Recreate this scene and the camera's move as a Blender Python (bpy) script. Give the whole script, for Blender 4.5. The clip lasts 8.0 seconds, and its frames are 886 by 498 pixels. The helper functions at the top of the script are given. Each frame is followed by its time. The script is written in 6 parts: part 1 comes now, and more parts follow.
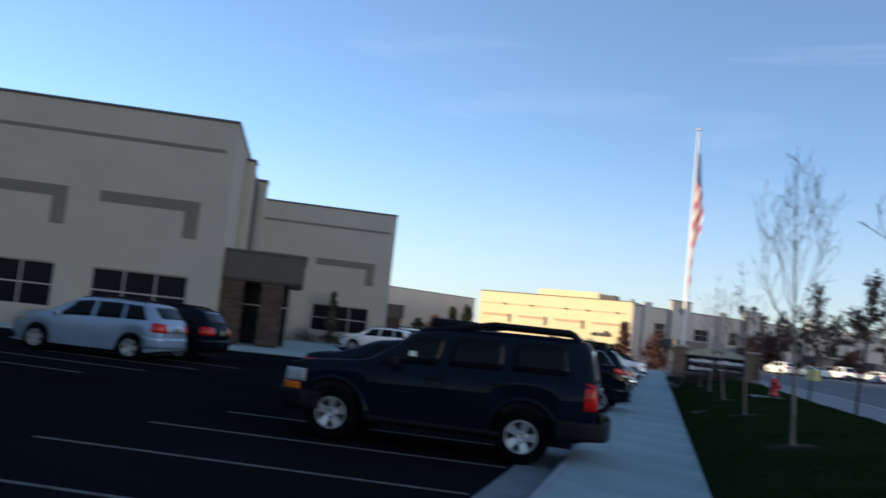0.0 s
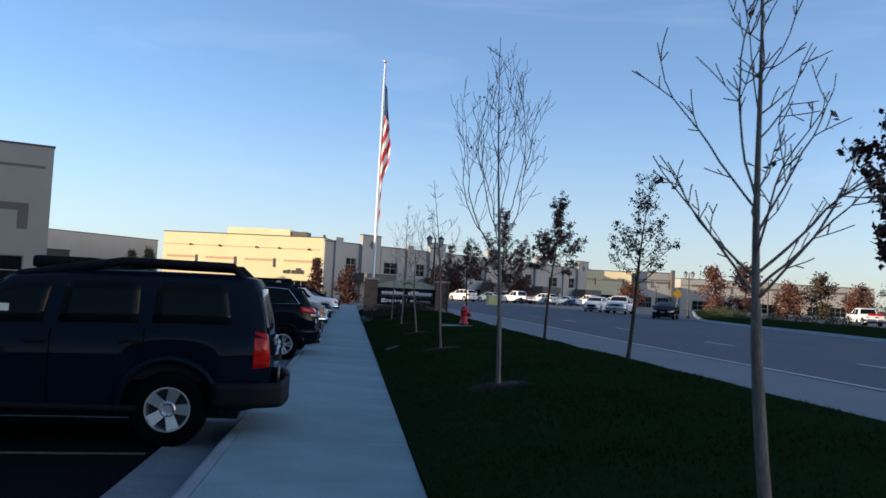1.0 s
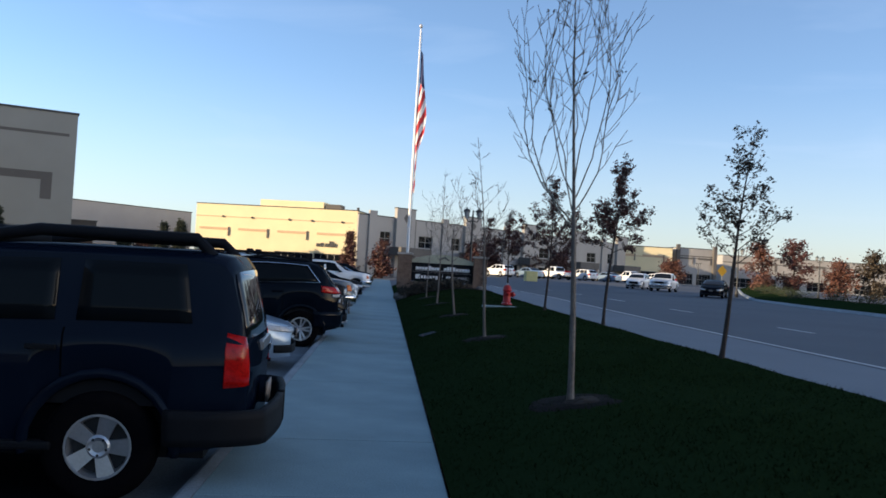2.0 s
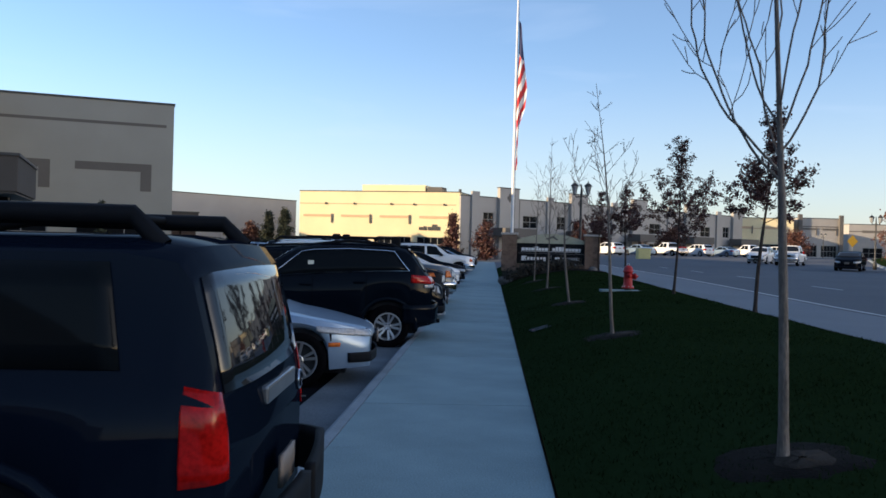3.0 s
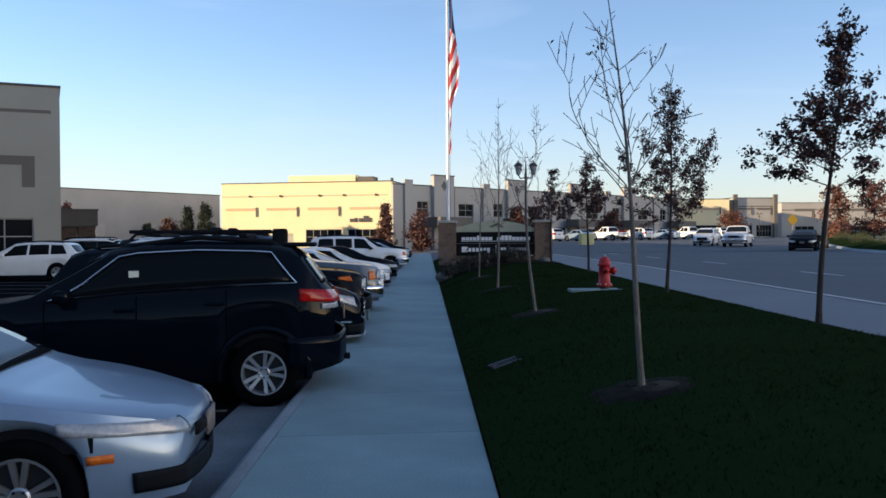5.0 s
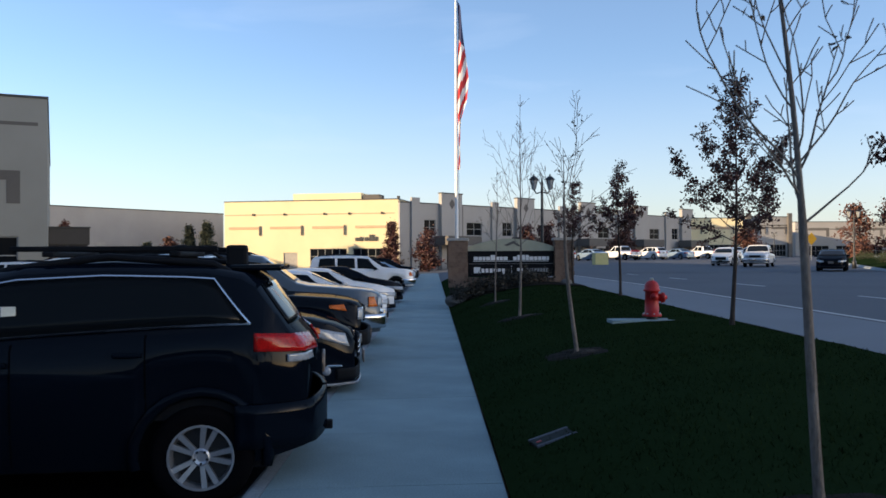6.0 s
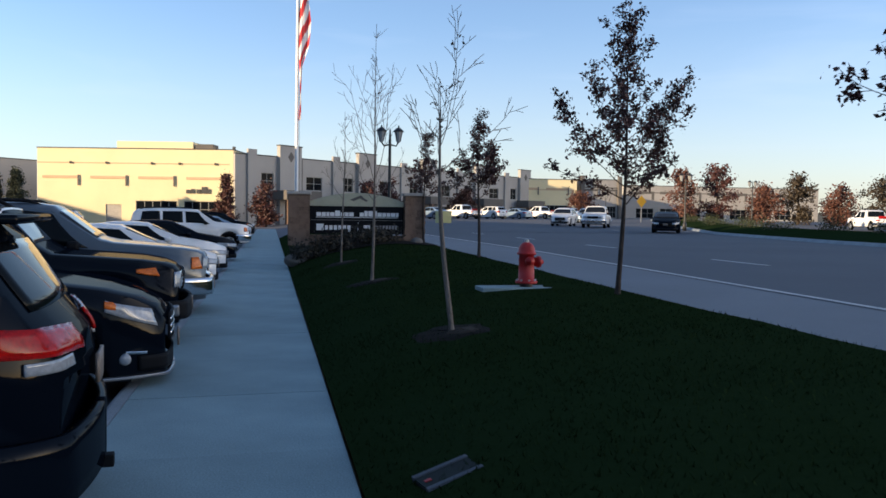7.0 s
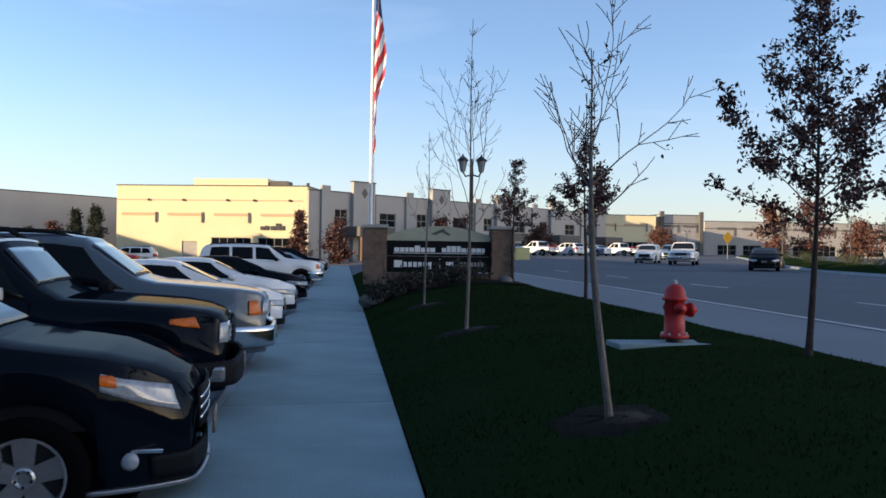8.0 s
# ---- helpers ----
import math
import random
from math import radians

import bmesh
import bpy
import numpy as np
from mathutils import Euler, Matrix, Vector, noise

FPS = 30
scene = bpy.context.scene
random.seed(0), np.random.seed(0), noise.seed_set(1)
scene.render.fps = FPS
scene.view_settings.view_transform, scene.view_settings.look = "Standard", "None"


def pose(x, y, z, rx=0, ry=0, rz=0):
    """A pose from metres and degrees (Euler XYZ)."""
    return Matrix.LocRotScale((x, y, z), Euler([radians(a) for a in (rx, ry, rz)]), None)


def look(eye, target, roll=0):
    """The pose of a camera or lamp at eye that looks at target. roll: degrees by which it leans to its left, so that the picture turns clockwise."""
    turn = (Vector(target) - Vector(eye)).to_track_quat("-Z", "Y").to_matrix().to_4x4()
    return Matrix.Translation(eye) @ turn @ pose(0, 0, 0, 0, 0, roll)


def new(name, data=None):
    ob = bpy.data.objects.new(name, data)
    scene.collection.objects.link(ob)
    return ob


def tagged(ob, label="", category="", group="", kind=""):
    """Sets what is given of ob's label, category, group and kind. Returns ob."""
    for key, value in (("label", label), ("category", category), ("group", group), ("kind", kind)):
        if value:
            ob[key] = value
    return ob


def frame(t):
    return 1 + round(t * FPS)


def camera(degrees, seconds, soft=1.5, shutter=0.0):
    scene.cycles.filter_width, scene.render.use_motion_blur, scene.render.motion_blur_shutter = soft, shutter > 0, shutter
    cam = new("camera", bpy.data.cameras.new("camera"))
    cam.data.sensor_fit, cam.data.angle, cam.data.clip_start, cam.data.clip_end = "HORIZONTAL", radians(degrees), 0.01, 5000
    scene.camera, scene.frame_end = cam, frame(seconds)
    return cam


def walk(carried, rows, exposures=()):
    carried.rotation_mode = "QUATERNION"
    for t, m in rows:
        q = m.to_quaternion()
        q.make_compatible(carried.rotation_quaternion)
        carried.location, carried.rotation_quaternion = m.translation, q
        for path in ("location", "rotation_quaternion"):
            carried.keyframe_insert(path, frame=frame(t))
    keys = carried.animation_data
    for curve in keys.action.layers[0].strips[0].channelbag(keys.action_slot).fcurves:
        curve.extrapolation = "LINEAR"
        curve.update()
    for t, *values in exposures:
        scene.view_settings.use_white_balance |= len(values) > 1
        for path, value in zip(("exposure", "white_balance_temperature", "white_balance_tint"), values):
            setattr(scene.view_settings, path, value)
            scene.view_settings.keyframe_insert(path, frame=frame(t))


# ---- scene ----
cam = camera(55.2, 8.0, soft=1.6, shutter=0.15)
PATH = [
    (0, (0.395, 1.548, 1.48), (-0.115, 3.472, 1.68), 6.1),
    (0.1, (0.402, 1.868, 1.49), (0.099, 3.836, 1.671), 5.7),
    (0.2, (0.386, 2.165, 1.496), (0.257, 4.154, 1.657), 5.4),
    (0.3, (0.394, 2.442, 1.498), (0.388, 4.437, 1.637), 5.1),
    (0.5, (0.412, 2.999, 1.513), (0.524, 4.993, 1.622), 4.7),
    (1, (0.443, 4.318, 1.489), (0.653, 6.303, 1.601), 2.9),
    (1.5, (0.508, 5.715, 1.545), (0.717, 7.701, 1.668), 3.0),
    (2, (0.565, 7.161, 1.574), (0.697, 9.157, 1.621), 3.4),
    (2.2, (0.558, 7.754, 1.583), (0.619, 9.753, 1.606), 3.4),
    (3.3, (0.651, 10.678, 1.595), (0.525, 12.674, 1.587), 1.2),
    (3.5, (0.586, 11.064, 1.559), (0.551, 13.064, 1.554), 1.1),
    (4, (0.673, 12.645, 1.611), (0.71, 14.643, 1.522), 0.1),
    (4.2, (0.634, 13.215, 1.612), (0.696, 15.214, 1.582), 0.2),
    (5.3, (0.66, 16.134, 1.645), (0.679, 18.134, 1.619), -0.8),
    (5.5, (0.667, 16.704, 1.661), (0.663, 18.704, 1.686), -0.7),
    (6, (0.59, 18.186, 1.629), (0.614, 20.186, 1.647), -0.3),
    (6.5, (0.581, 19.423, 1.604), (0.833, 21.406, 1.537), 0.1),
    (7, (0.575, 20.421, 1.605), (0.975, 22.378, 1.523), 0.8),
    (7.5, (0.539, 21.976, 1.557), (0.732, 23.966, 1.486), -0.1),
    (8, (0.558, 23.137, 1.555), (0.792, 25.123, 1.558), 0.8),
]
walk(cam, [(t, look(eye, target, roll)) for t, eye, target, roll in PATH],
     exposures=[(0.0, 0.88, 6050, 12), (0.5, 0.74, 5900, 12), (2.0, 0.9, 6100, 13), (5.0, 0.98, 6350, 14), (8.0, 0.98, 6250, 14)])

# ---------------------------------------------------------------- light
SUN_DIR = Vector((0.94, 0.34, -0.158)).normalized()   # the way the low sun's light travels
world = bpy.data.worlds.new("world")
scene.world = world
world.use_nodes = True
wn = world.node_tree
wn.nodes.clear()
sky = wn.nodes.new("ShaderNodeTexSky")
sky.sky_type = "NISHITA"
sky.sun_disc = False
sky.sun_elevation = radians(9.0)
sky.sun_rotation = math.atan2(SUN_DIR.x, -SUN_DIR.y)
sky.altitude = 1300
sky.air_density = 0.9
sky.dust_density = 2.2
sky.ozone_density = 2.0
bg = wn.nodes.new("ShaderNodeBackground")
bg.inputs["Strength"].default_value = 0.15
wo = wn.nodes.new("ShaderNodeOutputWorld")
tcw = wn.nodes.new("ShaderNodeTexCoord")
mpw = wn.nodes.new("ShaderNodeMapping")
mpw.inputs["Scale"].default_value = (1.6, 1.6, 11.0)
cirrus = wn.nodes.new("ShaderNodeTexNoise")
cirrus.inputs["Scale"].default_value = 1.9
cirrus.inputs["Detail"].default_value = 6
cirrus.inputs["Distortion"].default_value = 0.4
thin = wn.nodes.new("ShaderNodeMapRange")
thin.inputs["From Min"].default_value = 0.56
thin.inputs["From Max"].default_value = 0.85
thin.inputs["To Min"].default_value = 0.05
thin.inputs["To Max"].default_value = 0.26
veil = wn.nodes.new("ShaderNodeMix")
veil.data_type = "RGBA"
veil.inputs[7].default_value = (3.0, 3.5, 4.2, 1)
wn.links.new(tcw.outputs["Generated"], mpw.inputs[0])
wn.links.new(mpw.outputs[0], cirrus.inputs["Vector"])
wn.links.new(cirrus.outputs["Fac"], thin.inputs[0])
wn.links.new(thin.outputs[0], veil.inputs[0])
wn.links.new(sky.outputs[0], veil.inputs[6])
# warm haze low over the horizon
sep = wn.nodes.new("ShaderNodeSeparateXYZ")
low_haze = wn.nodes.new("ShaderNodeMapRange")
low_haze.interpolation_type = "SMOOTHSTEP"
low_haze.inputs["From Min"].default_value = 0.0
low_haze.inputs["From Max"].default_value = 0.24
low_haze.inputs["To Min"].default_value = 0.40
low_haze.inputs["To Max"].default_value = 0.0
haze = wn.nodes.new("ShaderNodeMix")
haze.data_type = "RGBA"
haze.inputs[7].default_value = (3.0, 2.8, 2.45, 1)
wn.links.new(tcw.outputs["Generated"], sep.inputs[0])
wn.links.new(sep.outputs["Z"], low_haze.inputs[0])
wn.links.new(low_haze.outputs[0], haze.inputs[0])
wn.links.new(veil.outputs[2], haze.inputs[6])
wn.links.new(haze.outputs[2], bg.inputs[0])
wn.links.new(bg.outputs[0], wo.inputs[0])
sun_data = bpy.data.lights.new("sun", "SUN")
sun_data.energy = 5.0
sun_data.angle = radians(0.6)
sun_data.color = (1.0, 0.76, 0.46)
sun = new("sun", sun_data)
sun.matrix_world = look((-60, -20, 30), Vector((-60, -20, 30)) + SUN_DIR)


# ---------------------------------------------------------------- materials
def material(name, color, rough=0.7, metal=0.0, vary=0.25, scale=3.0, fine=60.0, bump=0.2, coat=0.0,
             second=None, spec=0.5, island=0.0, stretch=(1, 1, 1)):
    """A surface with stains at one scale, grain at a finer one, and a little relief."""
    m = bpy.data.materials.new(name)
    m.use_nodes = True
    nt = m.node_tree
    b = nt.nodes["Principled BSDF"]
    b.inputs["Roughness"].default_value = rough
    b.inputs["Metallic"].default_value = metal
    b.inputs["Specular IOR Level"].default_value = spec
    b.inputs["Coat Weight"].default_value = coat
    b.inputs["Coat Roughness"].default_value = 0.04
    tc = nt.nodes.new("ShaderNodeTexCoord")
    mp = nt.nodes.new("ShaderNodeMapping")
    mp.inputs["Scale"].default_value = stretch
    nt.links.new(tc.outputs["Object"], mp.inputs[0])
    n1 = nt.nodes.new("ShaderNodeTexNoise")
    n1.inputs["Scale"].default_value = scale
    n1.inputs["Detail"].default_value = 5
    n2 = nt.nodes.new("ShaderNodeTexNoise")
    n2.inputs["Scale"].default_value = fine
    n2.inputs["Detail"].default_value = 3
    nt.links.new(mp.outputs[0], n1.inputs["Vector"])
    nt.links.new(mp.outputs[0], n2.inputs["Vector"])
    add = nt.nodes.new("ShaderNodeMath")
    add.operation = "ADD"
    nt.links.new(n1.outputs["Fac"], add.inputs[0])
    nt.links.new(n2.outputs["Fac"], add.inputs[1])
    last = add
    if island:
        oi = nt.nodes.new("ShaderNodeObjectInfo")
        mul = nt.nodes.new("ShaderNodeMath")
        mul.operation = "MULTIPLY_ADD"
        mul.inputs[1].default_value = island
        nt.links.new(oi.outputs["Random"], mul.inputs[0])
        nt.links.new(add.outputs[0], mul.inputs[2])
        last = mul
    ramp = nt.nodes.new("ShaderNodeValToRGB")
    c = Vector(color)
    d = Vector(second) if second else c * (1 - vary)
    ramp.color_ramp.elements[0].position = 0.35
    ramp.color_ramp.elements[0].color = (*d, 1)
    ramp.color_ramp.elements[1].position = 0.72
    ramp.color_ramp.elements[1].color = (*(c * (1 + vary * 0.4)), 1)
    half = nt.nodes.new("ShaderNodeMath")
    half.operation = "MULTIPLY"
    half.inputs[1].default_value = 0.5
    nt.links.new(last.outputs[0], half.inputs[0])
    nt.links.new(half.outputs[0], ramp.inputs[0])
    nt.links.new(ramp.outputs[0], b.inputs["Base Color"])
    if bump:
        bp = nt.nodes.new("ShaderNodeBump")
        bp.inputs["Strength"].default_value = bump
        bp.inputs["Distance"].default_value = 0.01
        nt.links.new(n2.outputs["Fac"], bp.inputs["Height"])
        nt.links.new(bp.outputs[0], b.inputs["Normal"])
    return m


def paint(name, color, metal=0.0):
    dark = sum(color) < 0.2
    return material(name, color, 0.5 if dark else 0.3, metal, vary=0.12, scale=1.5, fine=300, bump=0.0, coat=0.2 if dark else 0.5, spec=0.0 if dark else 0.45)


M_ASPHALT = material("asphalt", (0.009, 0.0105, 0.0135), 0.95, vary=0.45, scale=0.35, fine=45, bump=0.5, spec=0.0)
M_ROAD = material("road_asphalt", (0.095, 0.105, 0.122), 0.85, vary=0.2, scale=0.25, fine=40, bump=0.4, spec=0.3)
M_SHOULDER = material("shoulder_asphalt", (0.18, 0.196, 0.216), 0.85, vary=0.15, scale=0.4, fine=40, bump=0.4, spec=0.3)
M_CONC = material("concrete", (0.24, 0.332, 0.348), 0.85, vary=0.34, scale=1.1, fine=70, bump=0.35, island=0.12, spec=0.3)
M_KERB = material("kerb_concrete", (0.28, 0.32, 0.345), 0.85, vary=0.35, scale=1.6, fine=60, bump=0.35, spec=0.3)
# stained, and its base lowered to hold the parked cars' shadow
M_GUTTER = material("shaded_gutter_concrete", (0.165, 0.188, 0.205), 0.9, vary=0.45, scale=1.2, fine=60, bump=0.35, spec=0.2)
M_LINE = material("line_paint", (0.09, 0.09, 0.088), 0.8, vary=0.7, scale=4, fine=60, bump=0.1)
M_EDGE = material("edge_line_paint", (0.55, 0.55, 0.54), 0.7, vary=0.3, scale=4, fine=60, bump=0.1)
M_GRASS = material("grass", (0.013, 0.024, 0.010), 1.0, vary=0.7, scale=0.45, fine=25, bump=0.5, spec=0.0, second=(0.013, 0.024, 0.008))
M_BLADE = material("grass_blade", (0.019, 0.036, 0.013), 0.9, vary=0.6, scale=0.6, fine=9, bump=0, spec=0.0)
M_DIRT = material("bark_mulch", (0.012, 0.009, 0.007), 0.95, vary=0.6, scale=6, fine=60, bump=1.0, spec=0.1)
M_SOIL = material("trodden_soil", (0.045, 0.036, 0.028), 0.95, vary=0.5, scale=8, fine=60, bump=0.8, spec=0.1)
M_LAND = material("dry_land", (0.13, 0.115, 0.08), 0.95, vary=0.4, scale=0.05, fine=1.5, bump=0.3, spec=0.1)
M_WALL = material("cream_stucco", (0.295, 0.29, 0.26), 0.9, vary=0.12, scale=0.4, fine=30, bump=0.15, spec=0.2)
# sand base lightened and yellowed to carry part of the low sun's brightness
M_WALL2 = material("sunlit_sand_stucco", (0.80, 0.68, 0.42), 0.9, vary=0.12, scale=0.3, fine=30, bump=0.15, spec=0.2)
# pale base darkened for the shade on the office row's flank
M_WALL3 = material("shaded_pale_stucco", (0.38, 0.36, 0.335), 0.9, vary=0.15, scale=0.3, fine=30, bump=0.15, spec=0.2)
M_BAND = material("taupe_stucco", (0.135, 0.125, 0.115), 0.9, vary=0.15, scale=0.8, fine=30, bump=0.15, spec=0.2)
# taupe stucco darkened for the shade on the entrance canopies
M_CANOPY = material("shaded_taupe_stucco", (0.075, 0.07, 0.066), 0.9, vary=0.15, scale=0.8, fine=30, bump=0.15, spec=0.2)
# ledge tone with the low sun's warmth put into the colour
M_FIN = material("sunlit_rose_stucco", (0.60, 0.42, 0.27), 0.9, vary=0.15, scale=0.8, fine=30, bump=0.15, spec=0.2)
M_COPING = material("dark_coping", (0.05, 0.05, 0.05), 0.6, vary=0.2, bump=0)
M_GLASS = material("tinted_glass", (0.005, 0.007, 0.009), 0.04, vary=0.1, bump=0, spec=0.08)
M_REARGLASS = material("mirror_tinted_glass", (0.008, 0.010, 0.013), 0.03, vary=0.1, bump=0, spec=0.45)
M_SATIN = material("satin_silver", (0.30, 0.31, 0.33), 0.3, 0.8, vary=0.2, scale=6, bump=0)
M_WINDOW = material("window_glass", (0.008, 0.010, 0.013), 0.06, vary=0.2, scale=0.8, bump=0, spec=0.02)
M_FRAME = material("window_frame", (0.26, 0.26, 0.255), 0.5, vary=0.1, bump=0)
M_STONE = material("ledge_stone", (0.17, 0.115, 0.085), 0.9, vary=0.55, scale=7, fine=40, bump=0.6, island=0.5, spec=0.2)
# ledge stone again, darkened for the shade under the canopies
M_SHADESTONE = material("shaded_ledge_stone", (0.06, 0.045, 0.038), 0.9, vary=0.55, scale=7, fine=40, bump=0.6, island=0.4, spec=0.1)
M_CAP = material("cap_stone", (0.42, 0.39, 0.35), 0.85, vary=0.25, scale=4, fine=60, bump=0.3)
M_SIGNFACE = material("sign_black", (0.008, 0.008, 0.010), 0.6, vary=0.3, scale=3, bump=0.05, spec=0.1)
M_SIGNTOP = material("sign_cream", (0.42, 0.41, 0.30), 0.7, vary=0.2, scale=4, bump=0.1)
M_LETTER = material("sign_letter", (0.72, 0.72, 0.72), 0.5, vary=0.1, bump=0)
M_LETTER2 = material("sign_letter_dim", (0.25, 0.24, 0.24), 0.5, vary=0.1, bump=0)
M_RED = material("hydrant_red", (0.46, 0.014, 0.014), 0.5, vary=0.35, scale=6, fine=90, bump=0.15)
M_STEEL = material("worn_steel", (0.55, 0.55, 0.55), 0.4, 0.6, vary=0.3, scale=9, bump=0.1)
M_BLACKIRON = material("black_iron", (0.014, 0.015, 0.016), 0.5, vary=0.3, scale=8, bump=0.1)
M_POLE = material("white_pole", (0.75, 0.74, 0.72), 0.4, vary=0.1, bump=0)
M_LANTERN = material("lantern_glass", (0.35, 0.36, 0.36), 0.25, vary=0.2, bump=0)
M_BARK = material("grey_bark", (0.20, 0.175, 0.155), 0.95, vary=0.5, scale=14, fine=90, bump=0.8, spec=0.15, stretch=(1, 1, 0.25))
M_DARKBARK = material("dark_bark", (0.065, 0.052, 0.045), 0.95, vary=0.5, scale=14, fine=90, bump=0.8, spec=0.15)
M_LEAFRED = material("maroon_leaf", (0.085, 0.022, 0.016), 0.6, vary=0.6, scale=1.6, fine=8, bump=0, second=(0.028, 0.012, 0.01))
M_LEAFDARK = material("dull_leaf", (0.05, 0.035, 0.018), 0.6, vary=0.6, scale=1.6, fine=8, bump=0)
M_LEAFORANGE = material("orange_leaf", (0.13, 0.050, 0.032), 0.7, vary=0.6, scale=0.7, fine=5, bump=0)
M_CONIFER = material("conifer_needles", (0.035, 0.045, 0.022), 0.8, vary=0.6, scale=1.6, fine=9, bump=0)
M_SHRUB = material("shrub_leaf", (0.026, 0.023, 0.014), 0.8, vary=0.6, scale=2.5, fine=12, bump=0)
M_HEDGE = material("hedge_leaf", (0.04, 0.055, 0.02), 0.8, vary=0.6, scale=1.2, fine=9, bump=0)
M_TYRE = material("tyre_rubber", (0.0035, 0.0035, 0.0045), 0.9, vary=0.3, scale=9, fine=90, bump=0.3, spec=0.03)
M_RIM = material("alloy", (0.46, 0.48, 0.51), 0.32, 0.75, vary=0.15, scale=12, bump=0)
M_RIMDARK = material("brake_dark", (0.02, 0.02, 0.022), 0.7, vary=0.2, bump=0)
M_TRIM = material("black_plastic", (0.0045, 0.0055, 0.008), 0.7, vary=0.25, scale=9, fine=150, bump=0.15, spec=0.15)
M_SEAM = material("shut_line", (0.002, 0.002, 0.0025), 1.0, vary=0.1, bump=0, spec=0.0)
M_CHROME = material("chrome", (0.7, 0.7, 0.72), 0.14, 1.0, vary=0.05, bump=0)
M_TAIL = material("tail_lamp_red", (0.42, 0.008, 0.007), 0.12, vary=0.5, scale=14, fine=60, bump=0, coat=0.12, spec=0.2)
M_AMBER = material("amber_lens", (0.62, 0.14, 0.015), 0.2, vary=0.4, scale=14, bump=0, coat=0.2, spec=0.2)
M_HEAD = material("headlamp_lens", (0.30, 0.33, 0.37), 0.12, 0.0, vary=0.35, scale=9, fine=40, bump=0, coat=0.7)
M_PLATE = material("plate", (0.17, 0.14, 0.12), 0.5, vary=0.2, bump=0)
M_TAG = material("tag_and_glow", (0.75, 0.76, 0.66), 0.8, vary=0.1, bump=0)
M_YELLOW = material("warning_yellow", (0.75, 0.42, 0.02), 0.6, vary=0.1, bump=0)
M_BEIGEBOX = material("beige_box", (0.50, 0.46, 0.20), 0.6, vary=0.15, bump=0)
M_FLAGRED = material("flag_red", (0.55, 0.03, 0.035), 0.8, vary=0.2, bump=0)
M_FLAGWHITE = material("flag_white", (0.80, 0.78, 0.76), 0.8, vary=0.08, bump=0)
M_FLAGBLUE = material("flag_blue", (0.025, 0.035, 0.11), 0.8, vary=0.2, bump=0)
M_TEAL = material("valve_lid", (0.007, 0.014, 0.012), 0.9, vary=0.3, bump=0.1)

P_NAVY = paint("navy_paint", (0.0036, 0.0068, 0.0150))
P_BLACK = paint("black_paint", (0.0022, 0.0042, 0.0085))
P_BLACK2 = paint("black_green_paint", (0.0026, 0.0046, 0.0090))
P_SILVER = paint("silver_paint", (0.215, 0.30, 0.41), 0.35)
P_GREY = paint("grey_paint", (0.058, 0.078, 0.10), 0.2)
P_WHITE = paint("white_paint", (0.72, 0.73, 0.74))
P_CAMRY = paint("slate_paint", (0.0065, 0.0105, 0.021))
P_RED = paint("red_paint", (0.35, 0.02, 0.02))
P_BLUE = paint("blue_paint", (0.03, 0.05, 0.11), 0.2)


# ---------------------------------------------------------------- helpers
def mesh(name, verts, faces, mats, index=None, smooth=False):
    me = bpy.data.meshes.new(name)
    me.from_pydata([tuple(v) for v in verts], [], faces)
    for m in mats if isinstance(mats, (list, tuple)) else [mats]:
        me.materials.append(m)
    if index is not None:
        me.polygons.foreach_set("material_index", index)
    if smooth:
        me.polygons.foreach_set("use_smooth", [True] * len(me.polygons))
    me.validate()
    return me


def ob_of(name, me, parent=None, label="", m=None):
    ob = new(name, me)
    if parent is not None:
        ob.parent = parent
    if m is not None:
        ob.matrix_basis = m
    if label:
        ob["label"] = label
    return ob


def part(name, bm, mat, parent, label="", smooth=False):
    """Links a bmesh as one mesh object under a thing or a part."""
    me = bpy.data.meshes.new(name)
    bm.to_mesh(me)
    bm.free()
    for m in mat if isinstance(mat, (list, tuple)) else [mat]:
        me.materials.append(m)
    if smooth:
        me.polygons.foreach_set("use_smooth", [True] * len(me.polygons))
    return ob_of(name, me, parent, label)


def thing(name, m, label, category, group="", kind=""):
    ob = new(name)
    ob.empty_display_size = 0.2
    ob.matrix_basis = m
    return tagged(ob, label, category, group, kind)


def box(bm, x0, x1, y0, y1, z0, z1, bevel=0.0):
    vs = [bm.verts.new((x, y, z)) for z in (z0, z1) for y in (y0, y1) for x in (x0, x1)]
    fs = [bm.faces.new([vs[i] for i in f]) for f in
          ((0, 2, 3, 1), (4, 5, 7, 6), (0, 1, 5, 4), (2, 6, 7, 3), (0, 4, 6, 2), (1, 3, 7, 5))]
    if bevel:
        es = list({e for f in fs for e in f.edges})
        bmesh.ops.bevel(bm, geom=es, offset=bevel, segments=2, affect="EDGES", profile=0.6)
    return vs


def boxed(x0, x1, y0, y1, z0, z1, bevel=0.0):
    bm = bmesh.new()
    box(bm, x0, x1, y0, y1, z0, z1, bevel)
    return bm


